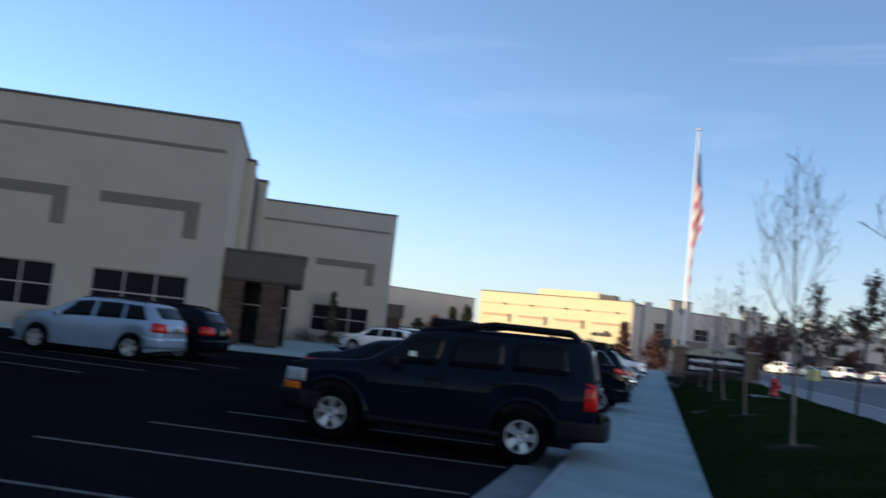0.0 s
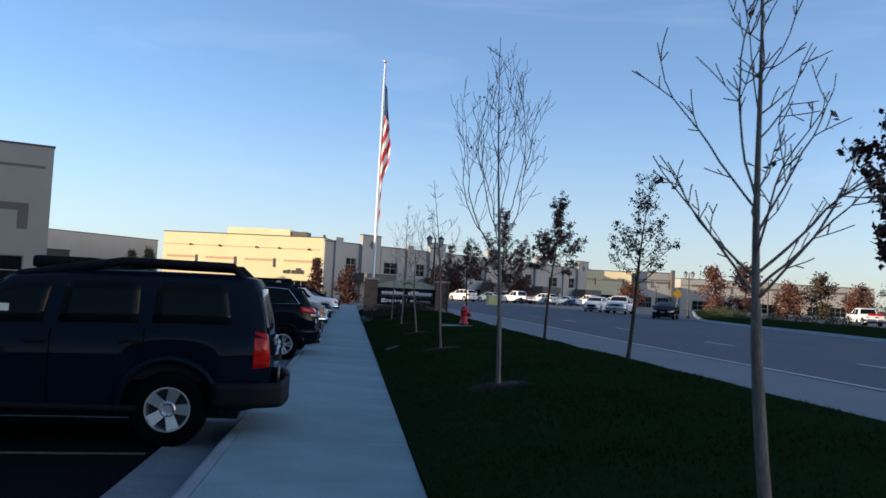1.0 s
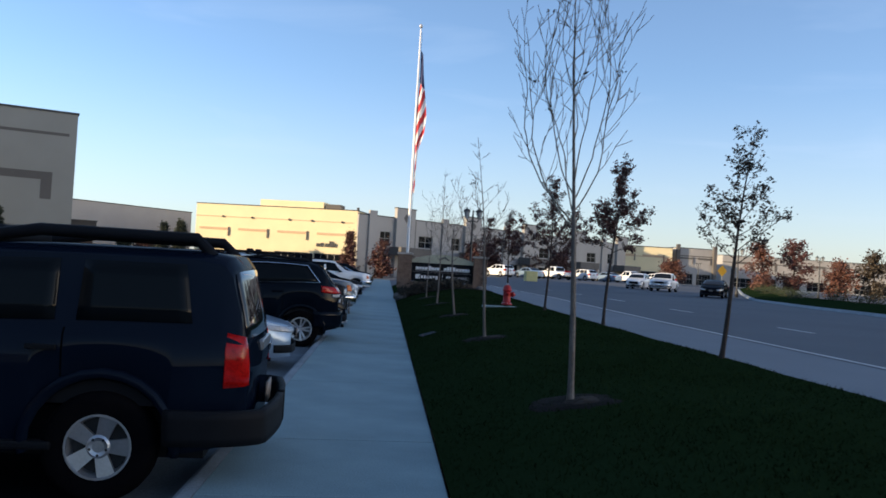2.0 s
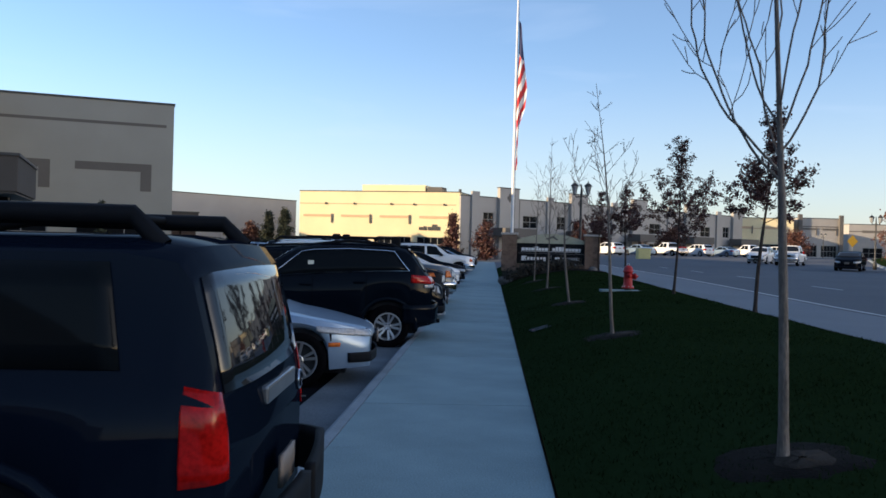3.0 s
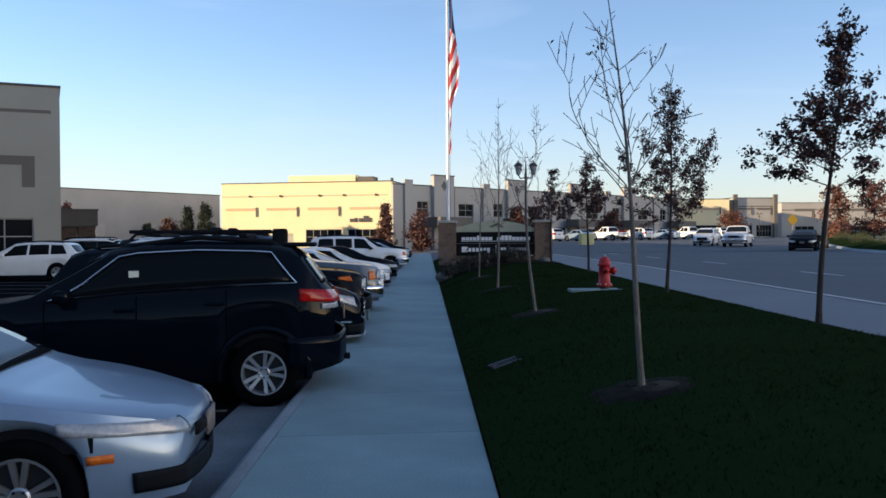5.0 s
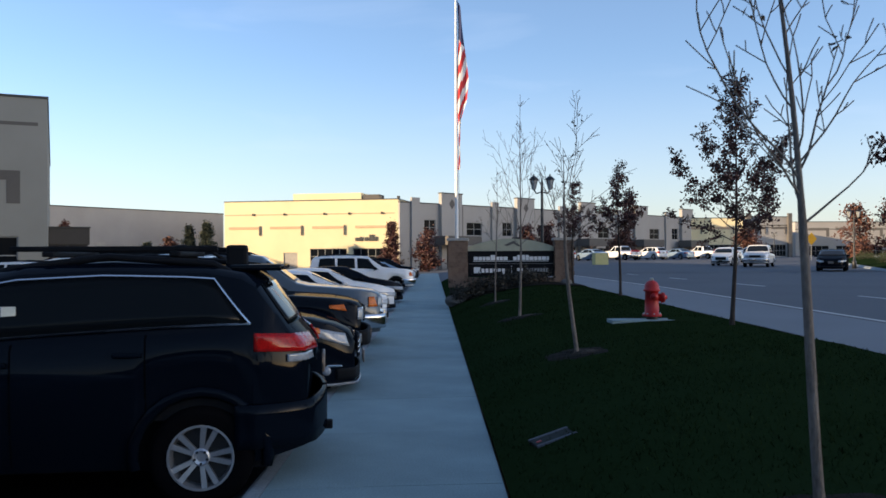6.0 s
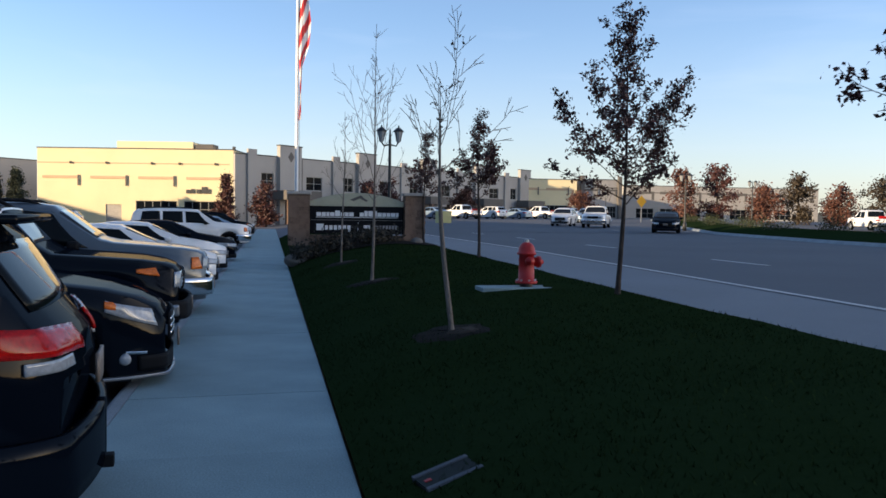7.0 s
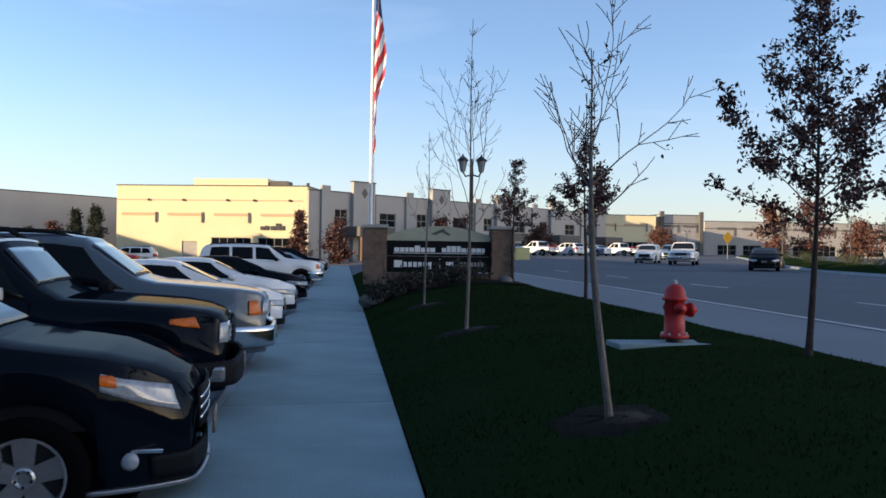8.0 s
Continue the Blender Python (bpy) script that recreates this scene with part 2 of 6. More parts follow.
def lathe(bm, profile, n=24, axis="z", at=(0, 0, 0)):
    """Turns a profile of (radius, along) round an axis."""
    rings = []
    for r, h in profile:
        ring = []
        for k in range(n):
            a = 2 * math.pi * k / n
            c, s = r * math.cos(a), r * math.sin(a)
            p = (c, s, h) if axis == "z" else (c, h, s) if axis == "y" else (h, c, s)
            ring.append(bm.verts.new(Vector(p) + Vector(at)))
        rings.append(ring)
    for a, b in zip(rings, rings[1:]):
        for k in range(n):
            bm.faces.new((a[k], a[(k + 1) % n], b[(k + 1) % n], b[k]))
    for ring in (rings[0], rings[-1]):
        bm.faces.new(ring)
    bmesh.ops.recalc_face_normals(bm, faces=bm.faces)


def tube(verts, faces, pts, radii, n=6):
    """Adds a tapered tube along points to the lists."""
    base = len(verts)
    m = len(pts)
    for i, (p, r) in enumerate(zip(pts, radii)):
        d = (Vector(pts[min(i + 1, m - 1)]) - Vector(pts[max(i - 1, 0)])).normalized()
        a = d.cross(Vector((0.3, 1, 0.1))).normalized()
        b = d.cross(a)
        for k in range(n):
            t = 2 * math.pi * k / n
            verts.append(Vector(p) + r * (math.cos(t) * a + math.sin(t) * b))
    for i in range(m - 1):
        for k in range(n):
            q = base + i * n
            faces.append((q + k, q + (k + 1) % n, q + n + (k + 1) % n, q + n + k))
    faces.append(tuple(base + (m - 1) * n + k for k in range(n)))


def smoothstep(a, b, x):
    t = np.clip((np.asarray(x, float) - a) / (b - a), 0, 1)
    return t * t * (3 - 2 * t)


# ---------------------------------------------------------------- ground
WALK_L, WALK_R, LAWN_R = -0.62, 1.09, 5.36
LOT = -0.16


def lot_z(y):
    return LOT


def berm(y):
    """Height of the street's kerb above the pavement; the street climbs a little past the driveway."""
    return np.interp(y, [-10, 16, 31, 38, 47, 72, 100, 130, 180], [0.56, 0.56, 0.58, 0.63, 0.68, 0.68, 0.85, 1.2, 1.45])


def street(y):
    return berm(y) - 0.16


def lawn_z(x, y):
    """The lawn rises from the pavement to the street's kerb, with a low mound under the sign."""
    s = np.clip(np.asarray(x, float) - WALK_R, 0, None)
    mound = 0.13 * np.exp(-((np.asarray(x, float) - 3.9) / 1.1) ** 2 - ((np.asarray(y, float) - 46.0) / 3.5) ** 2)
    return 0.015 + (berm(y) - 0.015) * (1 - np.exp(-s / 1.15)) / (1 - math.exp(-(LAWN_R - WALK_R) / 1.15)) + mound


def sheet(name, xs, ys, zf, mat, label, category, kind="structure"):
    verts = [(x, y, float(zf(x, y))) for y in ys for x in xs]
    nx = len(xs)
    faces = [(j * nx + i, j * nx + i + 1, (j + 1) * nx + i + 1, (j + 1) * nx + i)
             for j in range(len(ys) - 1) for i in range(nx - 1)]
    return tagged(ob_of(name, mesh(name, verts, faces, mat, smooth=True)), label, category, "", kind)


def spread(a, b, n):
    return [a + (b - a) * i / n for i in range(n + 1)]


def land_z(x, y):
    r = math.hypot(x, y - 60)
    return -0.45 + 0.75 * float(smoothstep(24.0, 60.0, x)) + 20.0 * float(smoothstep(900, 2600, r))


far = [-3000, -1800, -1000, -500, -250, -120, -60, -30, -10, 10, 20, 25, 30, 60, 120, 250, 500, 1000, 1800, 3000]
sheet("ground", far, [v + 60 for v in far], land_z, M_LAND, "dry tan open land reaching the horizon", "ground")
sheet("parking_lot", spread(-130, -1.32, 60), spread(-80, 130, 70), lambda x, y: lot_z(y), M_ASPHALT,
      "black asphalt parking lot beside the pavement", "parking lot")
sheet("driveway", spread(-1.32, 30, 24), spread(72, 150, 20),
      lambda x, y: LOT + 0.004 + (float(street(y)) + 0.02 - LOT) * float(smoothstep(0, 9, x)), M_ROAD,
      "grey asphalt driveway into the lot", "driveway")
ys_road = spread(-120, 40, 32) + spread(45, 150, 42) + [200, 400]
sheet("shoulder", [LAWN_R + 0.72, 8.42], ys_road, lambda x, y: float(street(y)), M_SHOULDER,
      "pale worn asphalt shoulder along the street", "road shoulder")


def far_edge(y):
    return float(np.interp(y, [-120, 40, 55, 72, 94, 138, 150, 400], [22.6, 23.2, 25.3, 29.3, 38.0, 56.0, 62.0, 190.0]))


ROAD_YS = ys_road


def ribbon(name, inner, outer, ys, n, zf, mat, label, category):
    """A ground sheet between two edges that are functions of y."""
    verts, faces = [], []
    for y in ys:
        for i in range(n + 1):
            x = inner(y) + (outer(y) - inner(y)) * i / n
            verts.append((x, y, float(zf(x, y, i / n))))
    for j in range(len(ys) - 1):
        for i in range(n):
            q = j * (n + 1) + i
            faces.append((q, q + 1, q + n + 2, q + n + 1))
    return tagged(ob_of(name, mesh(name, verts, faces, mat, smooth=True)), label, category, "", "structure")


ribbon("road", lambda y: 8.42, far_edge, ROAD_YS, 6, lambda x, y, f: float(street(y)) + 0.003, M_ROAD,
       "grey asphalt street with worn white lines", "road")
bm = bmesh.new()
for a, b in zip(ys_road, ys_road[1:]):
    za, zb = float(street(a)) + 0.009, float(street(b)) + 0.009
    vs = [bm.verts.new(p) for p in ((8.50, a, za), (8.64, a, za), (8.64, b, zb), (8.50, b, zb))]
    bm.faces.new(vs)
edge_line = part("edge_line", bm, M_EDGE, bpy.data.objects["road"], "long white edge line")
for k in range(-3, 14):
    y = 1.9 + 9.2 * k
    bm = bmesh.new()
    box(bm, 12.2, 12.32, y, y + 2.7, float(street(y + 1)) + 0.004, float(street(y + 1)) + 0.012)
    part("lane_dash", bm, M_EDGE, bpy.data.objects["road"])

# lawn between pavement and street
lawn_xs = [WALK_R + 0.012 + v for v in (0, 0.06, 0.15, 0.3, 0.5, 0.75, 1.05, 1.4, 1.9, 2.4, 3.0, 3.5, 3.9, 4.1, LAWN_R - WALK_R - 0.012)]
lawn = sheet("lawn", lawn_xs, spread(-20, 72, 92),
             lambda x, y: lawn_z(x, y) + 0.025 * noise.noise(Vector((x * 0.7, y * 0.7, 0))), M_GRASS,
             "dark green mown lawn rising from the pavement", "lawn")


def grass_blades():
    rng = np.random.default_rng(4)
    n = 90000
    x = WALK_R + 0.02 + rng.random(n) * (LAWN_R - WALK_R - 0.03)
    y = 5 + rng.random(n) ** 1.25 * 42
    keep = (np.abs(x - 4.15) > 0.75) | (np.abs(y - 32.1) > 0.4)
    x, y = x[keep], y[keep]
    n = len(x)
    z = np.array([float(lawn_z(a, b)) + 0.025 * noise.noise(Vector((a * 0.7, b * 0.7, 0))) for a, b in zip(x, y)])
    h = 0.018 + 0.022 * rng.random(n)
    ang = rng.random(n) * 6.283
    w = 0.004 + 0.003 * rng.random(n)
    lean = rng.normal(0, 0.018, (n, 2))
    v = np.empty((n, 3, 3))
    v[:, 0] = np.stack([x - w * np.cos(ang), y - w * np.sin(ang), z - 0.004], 1)
    v[:, 1] = np.stack([x + w * np.cos(ang), y + w * np.sin(ang), z - 0.004], 1)
    v[:, 2] = np.stack([x + lean[:, 0], y + lean[:, 1], z + h], 1)
    me = bpy.data.meshes.new("grass")
    me.vertices.add(3 * n)
    me.vertices.foreach_set("co", v.ravel())
    me.loops.add(3 * n)
    me.loops.foreach_set("vertex_index", np.arange(3 * n, dtype=np.int32))
    me.polygons.add(n)
    me.polygons.foreach_set("loop_start", np.arange(0, 3 * n, 3, dtype=np.int32))
    me.update(calc_edges=True)
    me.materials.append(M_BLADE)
    tagged(new("grass", me), "short mown grass blades covering the lawn", "grass", "", "stuff")


grass_blades()


def strip(name, profile, ys, zf, mat, label, category):
    """A long moulding: profile of (x, z above zf) swept along y."""
    verts, faces = [], []
    k = len(profile)
    for y in ys:
        verts += [(x, y, z + float(zf(y))) for x, z in profile]
    for j in range(len(ys) - 1):
        for i in range(k - 1):
            faces.append((j * k + i, j * k + i + 1, (j + 1) * k + i + 1, (j + 1) * k + i))
    faces += [tuple(range(k)), tuple((len(ys) - 1) * k + i for i in range(k))]
    return tagged(ob_of(name, mesh(name, verts, faces, mat)), label, category, "", "structure")


strip("kerb_lot", [(WALK_L - 0.005, -0.3), (WALK_L - 0.005, 0.004), (-0.715, 0.004), (-0.745, -0.006), (-0.76, -0.03), (-0.775, -0.3)],
      spread(-20, 92, 30), lambda y: -0.03, M_KERB, "pale concrete kerb by the parking bays", "kerb")
strip("gutter", [(-0.762, 0.012), (-1.33, 0.022), (-1.34, 0.018), (-1.34, -0.1)],
      spread(-20, 92, 56), lot_z, M_GUTTER, "stained concrete gutter by the parking bays, darkened for the cars' shade", "gutter")
strip("kerb_street", [(LAWN_R, -0.3), (LAWN_R, 0.0), (LAWN_R + 0.12, 0.0), (LAWN_R + 0.15, -0.02), (LAWN_R + 0.2, -0.15), (LAWN_R + 0.72, -0.155), (LAWN_R + 0.72, -0.3)],
      ys_road[2:12], lambda y: float(berm(y)), M_KERB, "pale concrete street kerb and gutter", "kerb")
ribbon("kerb_far", far_edge, lambda y: far_edge(y) + 0.35, ROAD_YS[:-2], 3, lambda x, y, f: float(street(y)) + (0.004 if f == 0 else 0.15), M_KERB,
       "pale concrete kerb across the street", "kerb")
ribbon("verge", lambda y: far_edge(y) + 0.35, lambda y: far_edge(y) + 6.5, ROAD_YS[3:-2], 6,
       lambda x, y, f: float(street(y)) + 0.14 + 0.4 * math.sin(f * 3.14), M_GRASS, "green grass verge across the street", "lawn")
ribbon("far_lot", lambda y: far_edge(y) + 6.5, lambda y: far_edge(y) + 80, ROAD_YS[5:-2], 3, lambda x, y, f: float(street(y)) + 0.05, M_ROAD,
       "grey parking lot across the street", "parking lot")

# bay lines
for k in range(-3, 34):
    y = 10.5 + 2.265 * k
    ln = part("bay_line", boxed(-4.98, 0, -0.04, 0.04, 0.004, 0.01), M_LINE, bpy.data.objects["parking_lot"])
    ln.matrix_basis = pose(-1.42, y, lot_z(y), 0, 0, 6.5)
for k in range(0, 30):
    y = 8.0 + 2.385 * k
    if 27.0 < y < 42:
        continue
    bm = boxed(-17.2, -11.6, y - 0.05, y + 0.05, lot_z(y) + 0.004, lot_z(y) + 0.01)
    part("bay_line", bm, M_LINE, bpy.data.objects["parking_lot"])


# ---------------------------------------------------------------- buildings
def pierced(x0, x1, z0, z1, y0, y1, holes):
    """A wall slab from x0 to x1, y0 (outer) to y1, with rectangular holes through it."""
    xs = sorted({x0, x1, *[h[0] for h in holes], *[h[1] for h in holes]})
    zs = sorted({z0, z1, *[h[2] for h in holes], *[h[3] for h in holes]})

    def solid(i, j):
        if not (0 <= i < len(xs) - 1 and 0 <= j < len(zs) - 1):
            return False
        cx, cz = (xs[i] + xs[i + 1]) / 2, (zs[j] + zs[j + 1]) / 2
        return not any(a < cx < b and c < cz < d for a, b, c, d in holes)

    bm = bmesh.new()

    def quad(*ps):
        bm.faces.new([bm.verts.new(p) for p in ps])

    for i in range(len(xs) - 1):
        for j in range(len(zs) - 1):
            if not solid(i, j):
                continue
            a, b, c, d = xs[i], xs[i + 1], zs[j], zs[j + 1]
            quad((a, y0, c), (b, y0, c), (b, y0, d), (a, y0, d))
            quad((b, y1, c), (a, y1, c), (a, y1, d), (b, y1, d))
            if not solid(i - 1, j):
                quad((a, y1, c), (a, y0, c), (a, y0, d), (a, y1, d))
            if not solid(i + 1, j):
                quad((b, y0, c), (b, y1, c), (b, y1, d), (b, y0, d))
            if not solid(i, j - 1):
                quad((a, y1, c), (b, y1, c), (b, y0, c), (a, y0, c))
            if not solid(i, j + 1):
                quad((a, y0, d), (b, y0, d), (b, y1, d), (a, y1, d))
    bmesh.ops.remove_doubles(bm, verts=bm.verts, dist=0.0005)
    return bm


def window_in(parent, x0, x1, z0, z1, cols=3, rows=2, depth=0.12):
    """Frame with mullions as the part, each pane as its piece."""
    w = 0.07
    px = [x0 + (x1 - x0 - w) * k / cols for k in range(cols + 1)]
    pz = [z0 + (z1 - z0 - w) * k / rows for k in range(rows + 1)]
    bm = pierced(x0, x1, z0, z1, depth - 0.02, depth + 0.06,
                 [(px[i] + w, px[i + 1], pz[j] + w, pz[j + 1]) for i in range(cols) for j in range(rows)])
    win = part("window", bm, M_FRAME, parent, "dark tinted window with pale metal mullions")
    for i in range(cols):
        for j in range(rows):
            a = x0 + (x1 - x0 - w) * i / cols + w
            c = z0 + (z1 - z0 - w) * j / rows + w
            part("pane", boxed(a - 0.01, x0 + (x1 - x0 - w) * (i + 1) / cols + 0.01, depth + 0.01, depth + 0.03,
                               c - 0.01, z0 + (z1 - z0 - w) * (j + 1) / rows + 0.01), M_WINDOW, win)
    return win


def warehouse(name, m, width, depth, height, bays, wall, label, first=1.3, pitch=5.9, doors=(), fascia=True, dark=M_BAND, thin=False):
    b = thing(name, m, label, "building")
    holes = []
    for k in range(bays):
        x1 = -first - pitch * k
        if k in doors:
            holes.append((x1 - 2.9, x1 - 1.0, 0.05, 2.7))
        else:
            holes.append((x1 - (5.0 if thin else 4.4), x1 - 0.1, 1.05, 3.25))
    holes = [h for h in holes if h[0] > -width + 0.4]
    part("wall", pierced(-width, 0, -0.1, height, 0, 0.35, holes), wall, b)
    part("wall", boxed(-0.35, 0, 0.352, depth, -0.1, height), wall, b)
    part("wall", boxed(-width, -width + 0.35, 0.352, depth, -0.1, height), wall, b)
    part("wall", boxed(-width + 0.352, -0.352, depth - 0.35, depth, -0.1, height), wall, b)
    part("roof", boxed(-width + 0.36, -0.36, 0.36, depth - 0.36, height - 0.6, height - 0.4), M_COPING, b)
    bm = bmesh.new()
    box(bm, -width - 0.06, 0.06, -0.06, 0.42, height, height + 0.13)
    box(bm, -0.42, 0.06, 0.42, depth + 0.06, height, height + 0.13)
    box(bm, -width - 0.06, -width + 0.42, 0.42, depth + 0.06, height, height + 0.13)
    part("coping", bm, M_COPING, b, "dark metal parapet coping")
    if fascia:
        part("groove", boxed(-width, -0.45, -0.012, 0.004, height - 1.62, height - 1.42), dark, b)
    if thin:
        for k in range(bays):
            x1 = -first - pitch * k
            part("ledge", boxed(x1 - 4.7, x1 - 0.5, -0.10, -0.003, 6.15, 6.5), dark, b, "thin projecting stucco ledge")
            # taupe here stands for the shade on the fin
            part("shaded_ledge_end", boxed(x1 - 0.498, x1 - 0.30, -0.14, -0.003, 5.2, 6.6), M_BAND, b, "short projecting fin, darkened as in shade")
        part("groove", boxed(-width, -0.45, -0.03, -0.003, height - 2.0, height - 1.85), dark, b)
    for h in holes:
        if h[3] < 3.0:
            part("door", boxed(h[0], h[1], 0.1, 0.16, h[2], h[3]), M_CAP, b, "pale service door")
            continue
        window_in(b, *h, cols=5 if thin else 3)
        if thin:
            continue
        bm = bmesh.new()
        vs = [(h[0] - 0.1, 7.05), (h[1] + 0.1, 7.05), (h[1] + 0.1, 5.15), (h[1] - 0.55, 5.15), (h[1] - 0.55, 6.5), (h[0] - 0.1, 6.5)]
        lo = [bm.verts.new((x, -0.02, z)) for x, z in vs]
        hi = [bm.verts.new((x, 0.004, z)) for x, z in vs]
        bm.faces.new(lo)
        for i in range(6):
            bm.faces.new((lo[i], hi[i], hi[(i + 1) % 6], lo[(i + 1) % 6]))
        bmesh.ops.recalc_face_normals(bm, faces=bm.faces)
        part("painted_band", bm, dark, b, "taupe L-shaped stucco band")
    return b


def canopy(m, w=5.0, d=4.2):
    c = thing("entrance_canopy", m, "taupe flat entrance canopy on two stone columns", "canopy", "entrance canopies")
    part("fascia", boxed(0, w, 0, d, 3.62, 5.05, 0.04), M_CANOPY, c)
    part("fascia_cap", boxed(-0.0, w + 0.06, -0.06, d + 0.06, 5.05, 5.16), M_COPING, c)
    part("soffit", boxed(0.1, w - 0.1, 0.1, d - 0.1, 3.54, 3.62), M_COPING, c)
    # dark sheet added for the darkness under the canopy, hiding the pale wall
    front = part("dark_front", boxed(0.6, w - 0.6, 3.4, 3.5, 0.05, 3.53), M_WINDOW, c, "dark glazed front added for the canopy's shade")
    for x in (0.62, w * 0.5 - 0.03, w - 0.68):
        part("mullion", boxed(x, x + 0.06, 3.34, 3.4, 0.05, 3.53), M_FRAME, front)
    part("transom", boxed(0.6, w - 0.6, 3.34, 3.4, 2.3, 2.37), M_FRAME, front)
    for x in (0.02, w * 0.5):
        # column stone has the canopy's shade in its colour
        core = part("column", boxed(x + 0.04, x + 0.98, 0.29, 1.26, 0, 3.54), M_SHADESTONE, c, "brown ledge-stone column")
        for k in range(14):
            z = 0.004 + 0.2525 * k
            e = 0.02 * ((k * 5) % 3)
            part("stone", boxed(x - e, x + 0.45 + 0.06 * (k % 3), 0.25 - e, 1.3 + e, z, z + 0.242), M_SHADESTONE, core)
            part("stone", boxed(x + 0.457 + 0.06 * (k % 3), x + 1.02 + e, 0.25 - e, 1.3 + e, z, z + 0.242), M_SHADESTONE, core)
    return c


ANG = 24.0
east = Vector((math.cos(radians(ANG)), math.sin(radians(ANG)), 0))
back = Vector((-east.y, east.x, 0))
MC, WC = Vector((-19.75, 37.4, LOT)), Vector((-19.95, 63.6, LOT))
LOW = 0.913   # storey height of the office blocks
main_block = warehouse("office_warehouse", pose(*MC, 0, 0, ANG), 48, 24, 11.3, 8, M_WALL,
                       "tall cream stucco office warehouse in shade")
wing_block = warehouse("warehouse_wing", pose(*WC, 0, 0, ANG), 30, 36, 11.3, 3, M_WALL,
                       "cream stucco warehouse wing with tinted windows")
p = MC + back * 1.0 + east * 0.01
main_canopy = canopy(pose(*p, 0, 0, ANG), 3.9, 7)
p = WC + back * 9.0 + east * 0.01
wing_canopy = canopy(pose(*p, 0, 0, ANG), 2.4, 7)
main_block.scale.z = 0.935
for b in (wing_block, main_canopy, wing_canopy):
    b.scale.z = LOW
wing_canopy.scale.z = 0.74
# two fins on the shaded flank of the main block, with a dark glazed slot between them
for q, w, d, h in ((6.6, 0.5, 1.2, 10.0), (11.4, 1.0, 1.2, 9.7)):
    p = MC + back * q + east * 0.02
    fin = thing("wall_fin", pose(*p, 0, 0, ANG), "tall narrow cream stucco pilaster on the flank", "pilaster", "wall fins")
    part("shaft", boxed(0, w, 0, d, 0, h, 0.02), M_WALL, fin)
    part("cap", boxed(-0.0, w + 0.05, -0.05, d + 0.05, h, h + 0.15), M_COPING, fin)
p = MC + back * 7.9 + east * 0.02
slot = thing("stair_window", pose(*p, 0, 0, ANG), "tall dark glazed slot between the pilasters", "window")
part("frame", boxed(0, 0.60, 0, 3.4, 4.4, 9.3, 0.02), M_COPING, slot)
for k in range(4):
    part("pane", boxed(0.05, 0.62, 0.1, 3.3, 4.5 + 1.2 * k, 5.6 + 1.2 * k), M_WINDOW, slot)

# sunlit building at the lot's end
yb_ang = -11.8
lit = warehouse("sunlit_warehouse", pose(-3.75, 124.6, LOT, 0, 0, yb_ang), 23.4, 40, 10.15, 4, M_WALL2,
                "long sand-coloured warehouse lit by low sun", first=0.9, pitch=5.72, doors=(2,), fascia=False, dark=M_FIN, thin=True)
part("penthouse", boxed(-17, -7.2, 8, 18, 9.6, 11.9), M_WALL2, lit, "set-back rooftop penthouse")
part("rooftop_unit", boxed(-6.9, -4.6, 8, 10.5, 9.6, 11.6, 0.05), M_BAND, lit, "grey rooftop air handler")
for x in (-3.2, -0.9):
    part("roof_vent", boxed(x, x + 0.35, 3.0, 3.35, 9.6, 10.9, 0.05), M_COPING, lit)
for x in (-2.2, -6.5, -9.8, -15.2, -19.5):
    part("downlight", boxed(x, x + 0.22, -0.2, 0.0, 8.1, 8.4), M_COPING, lit)
for k, (w, h) in enumerate(((0.55, 0.5), (0.35, 0.6), (0.5, 0.55), (0.6, 0.9), (0.4, 0.6))):
    part("sign_bar", boxed(-5.6 + 0.62 * k, -5.6 + 0.62 * k + w, -0.12, -0.004, 4.3, 4.3 + h), M_COPING, lit)

lit.scale.z = 0.889
# receding facade of the sunlit building: towers, windows, canopies
flank_dir = math.degrees(math.atan2(0.686, 0.727))
flank = thing("receding_office_row", pose(-3.55, 124.4, LOT, 0, 0, flank_dir), "pale two-storey office front with stepped parapet towers", "building")
FL = 76.0
holes = []
for k in range(5):
    o = 2.0 + 15 * k
    holes += [(o + 2.2, o + 4.2, 5.2, 7.4), (o + 2.2, o + 4.2, 1.0, 3.6), (o + 10, o + 13, 1.0, 3.4), (o + 10, o + 13, 5.2, 7.2)]
part("wall", pierced(0, FL, -0.1, 9.7, 0, 0.35, holes), M_WALL3, flank)
part("wall", boxed(0.3, FL, 0.36, 22, -0.1, 9.3), M_WALL3, flank)
part("coping", boxed(0, FL, -0.06, 0.42, 9.7, 9.85), M_COPING, flank)
for h in holes:
    window_in(flank, *h, cols=2, rows=2)
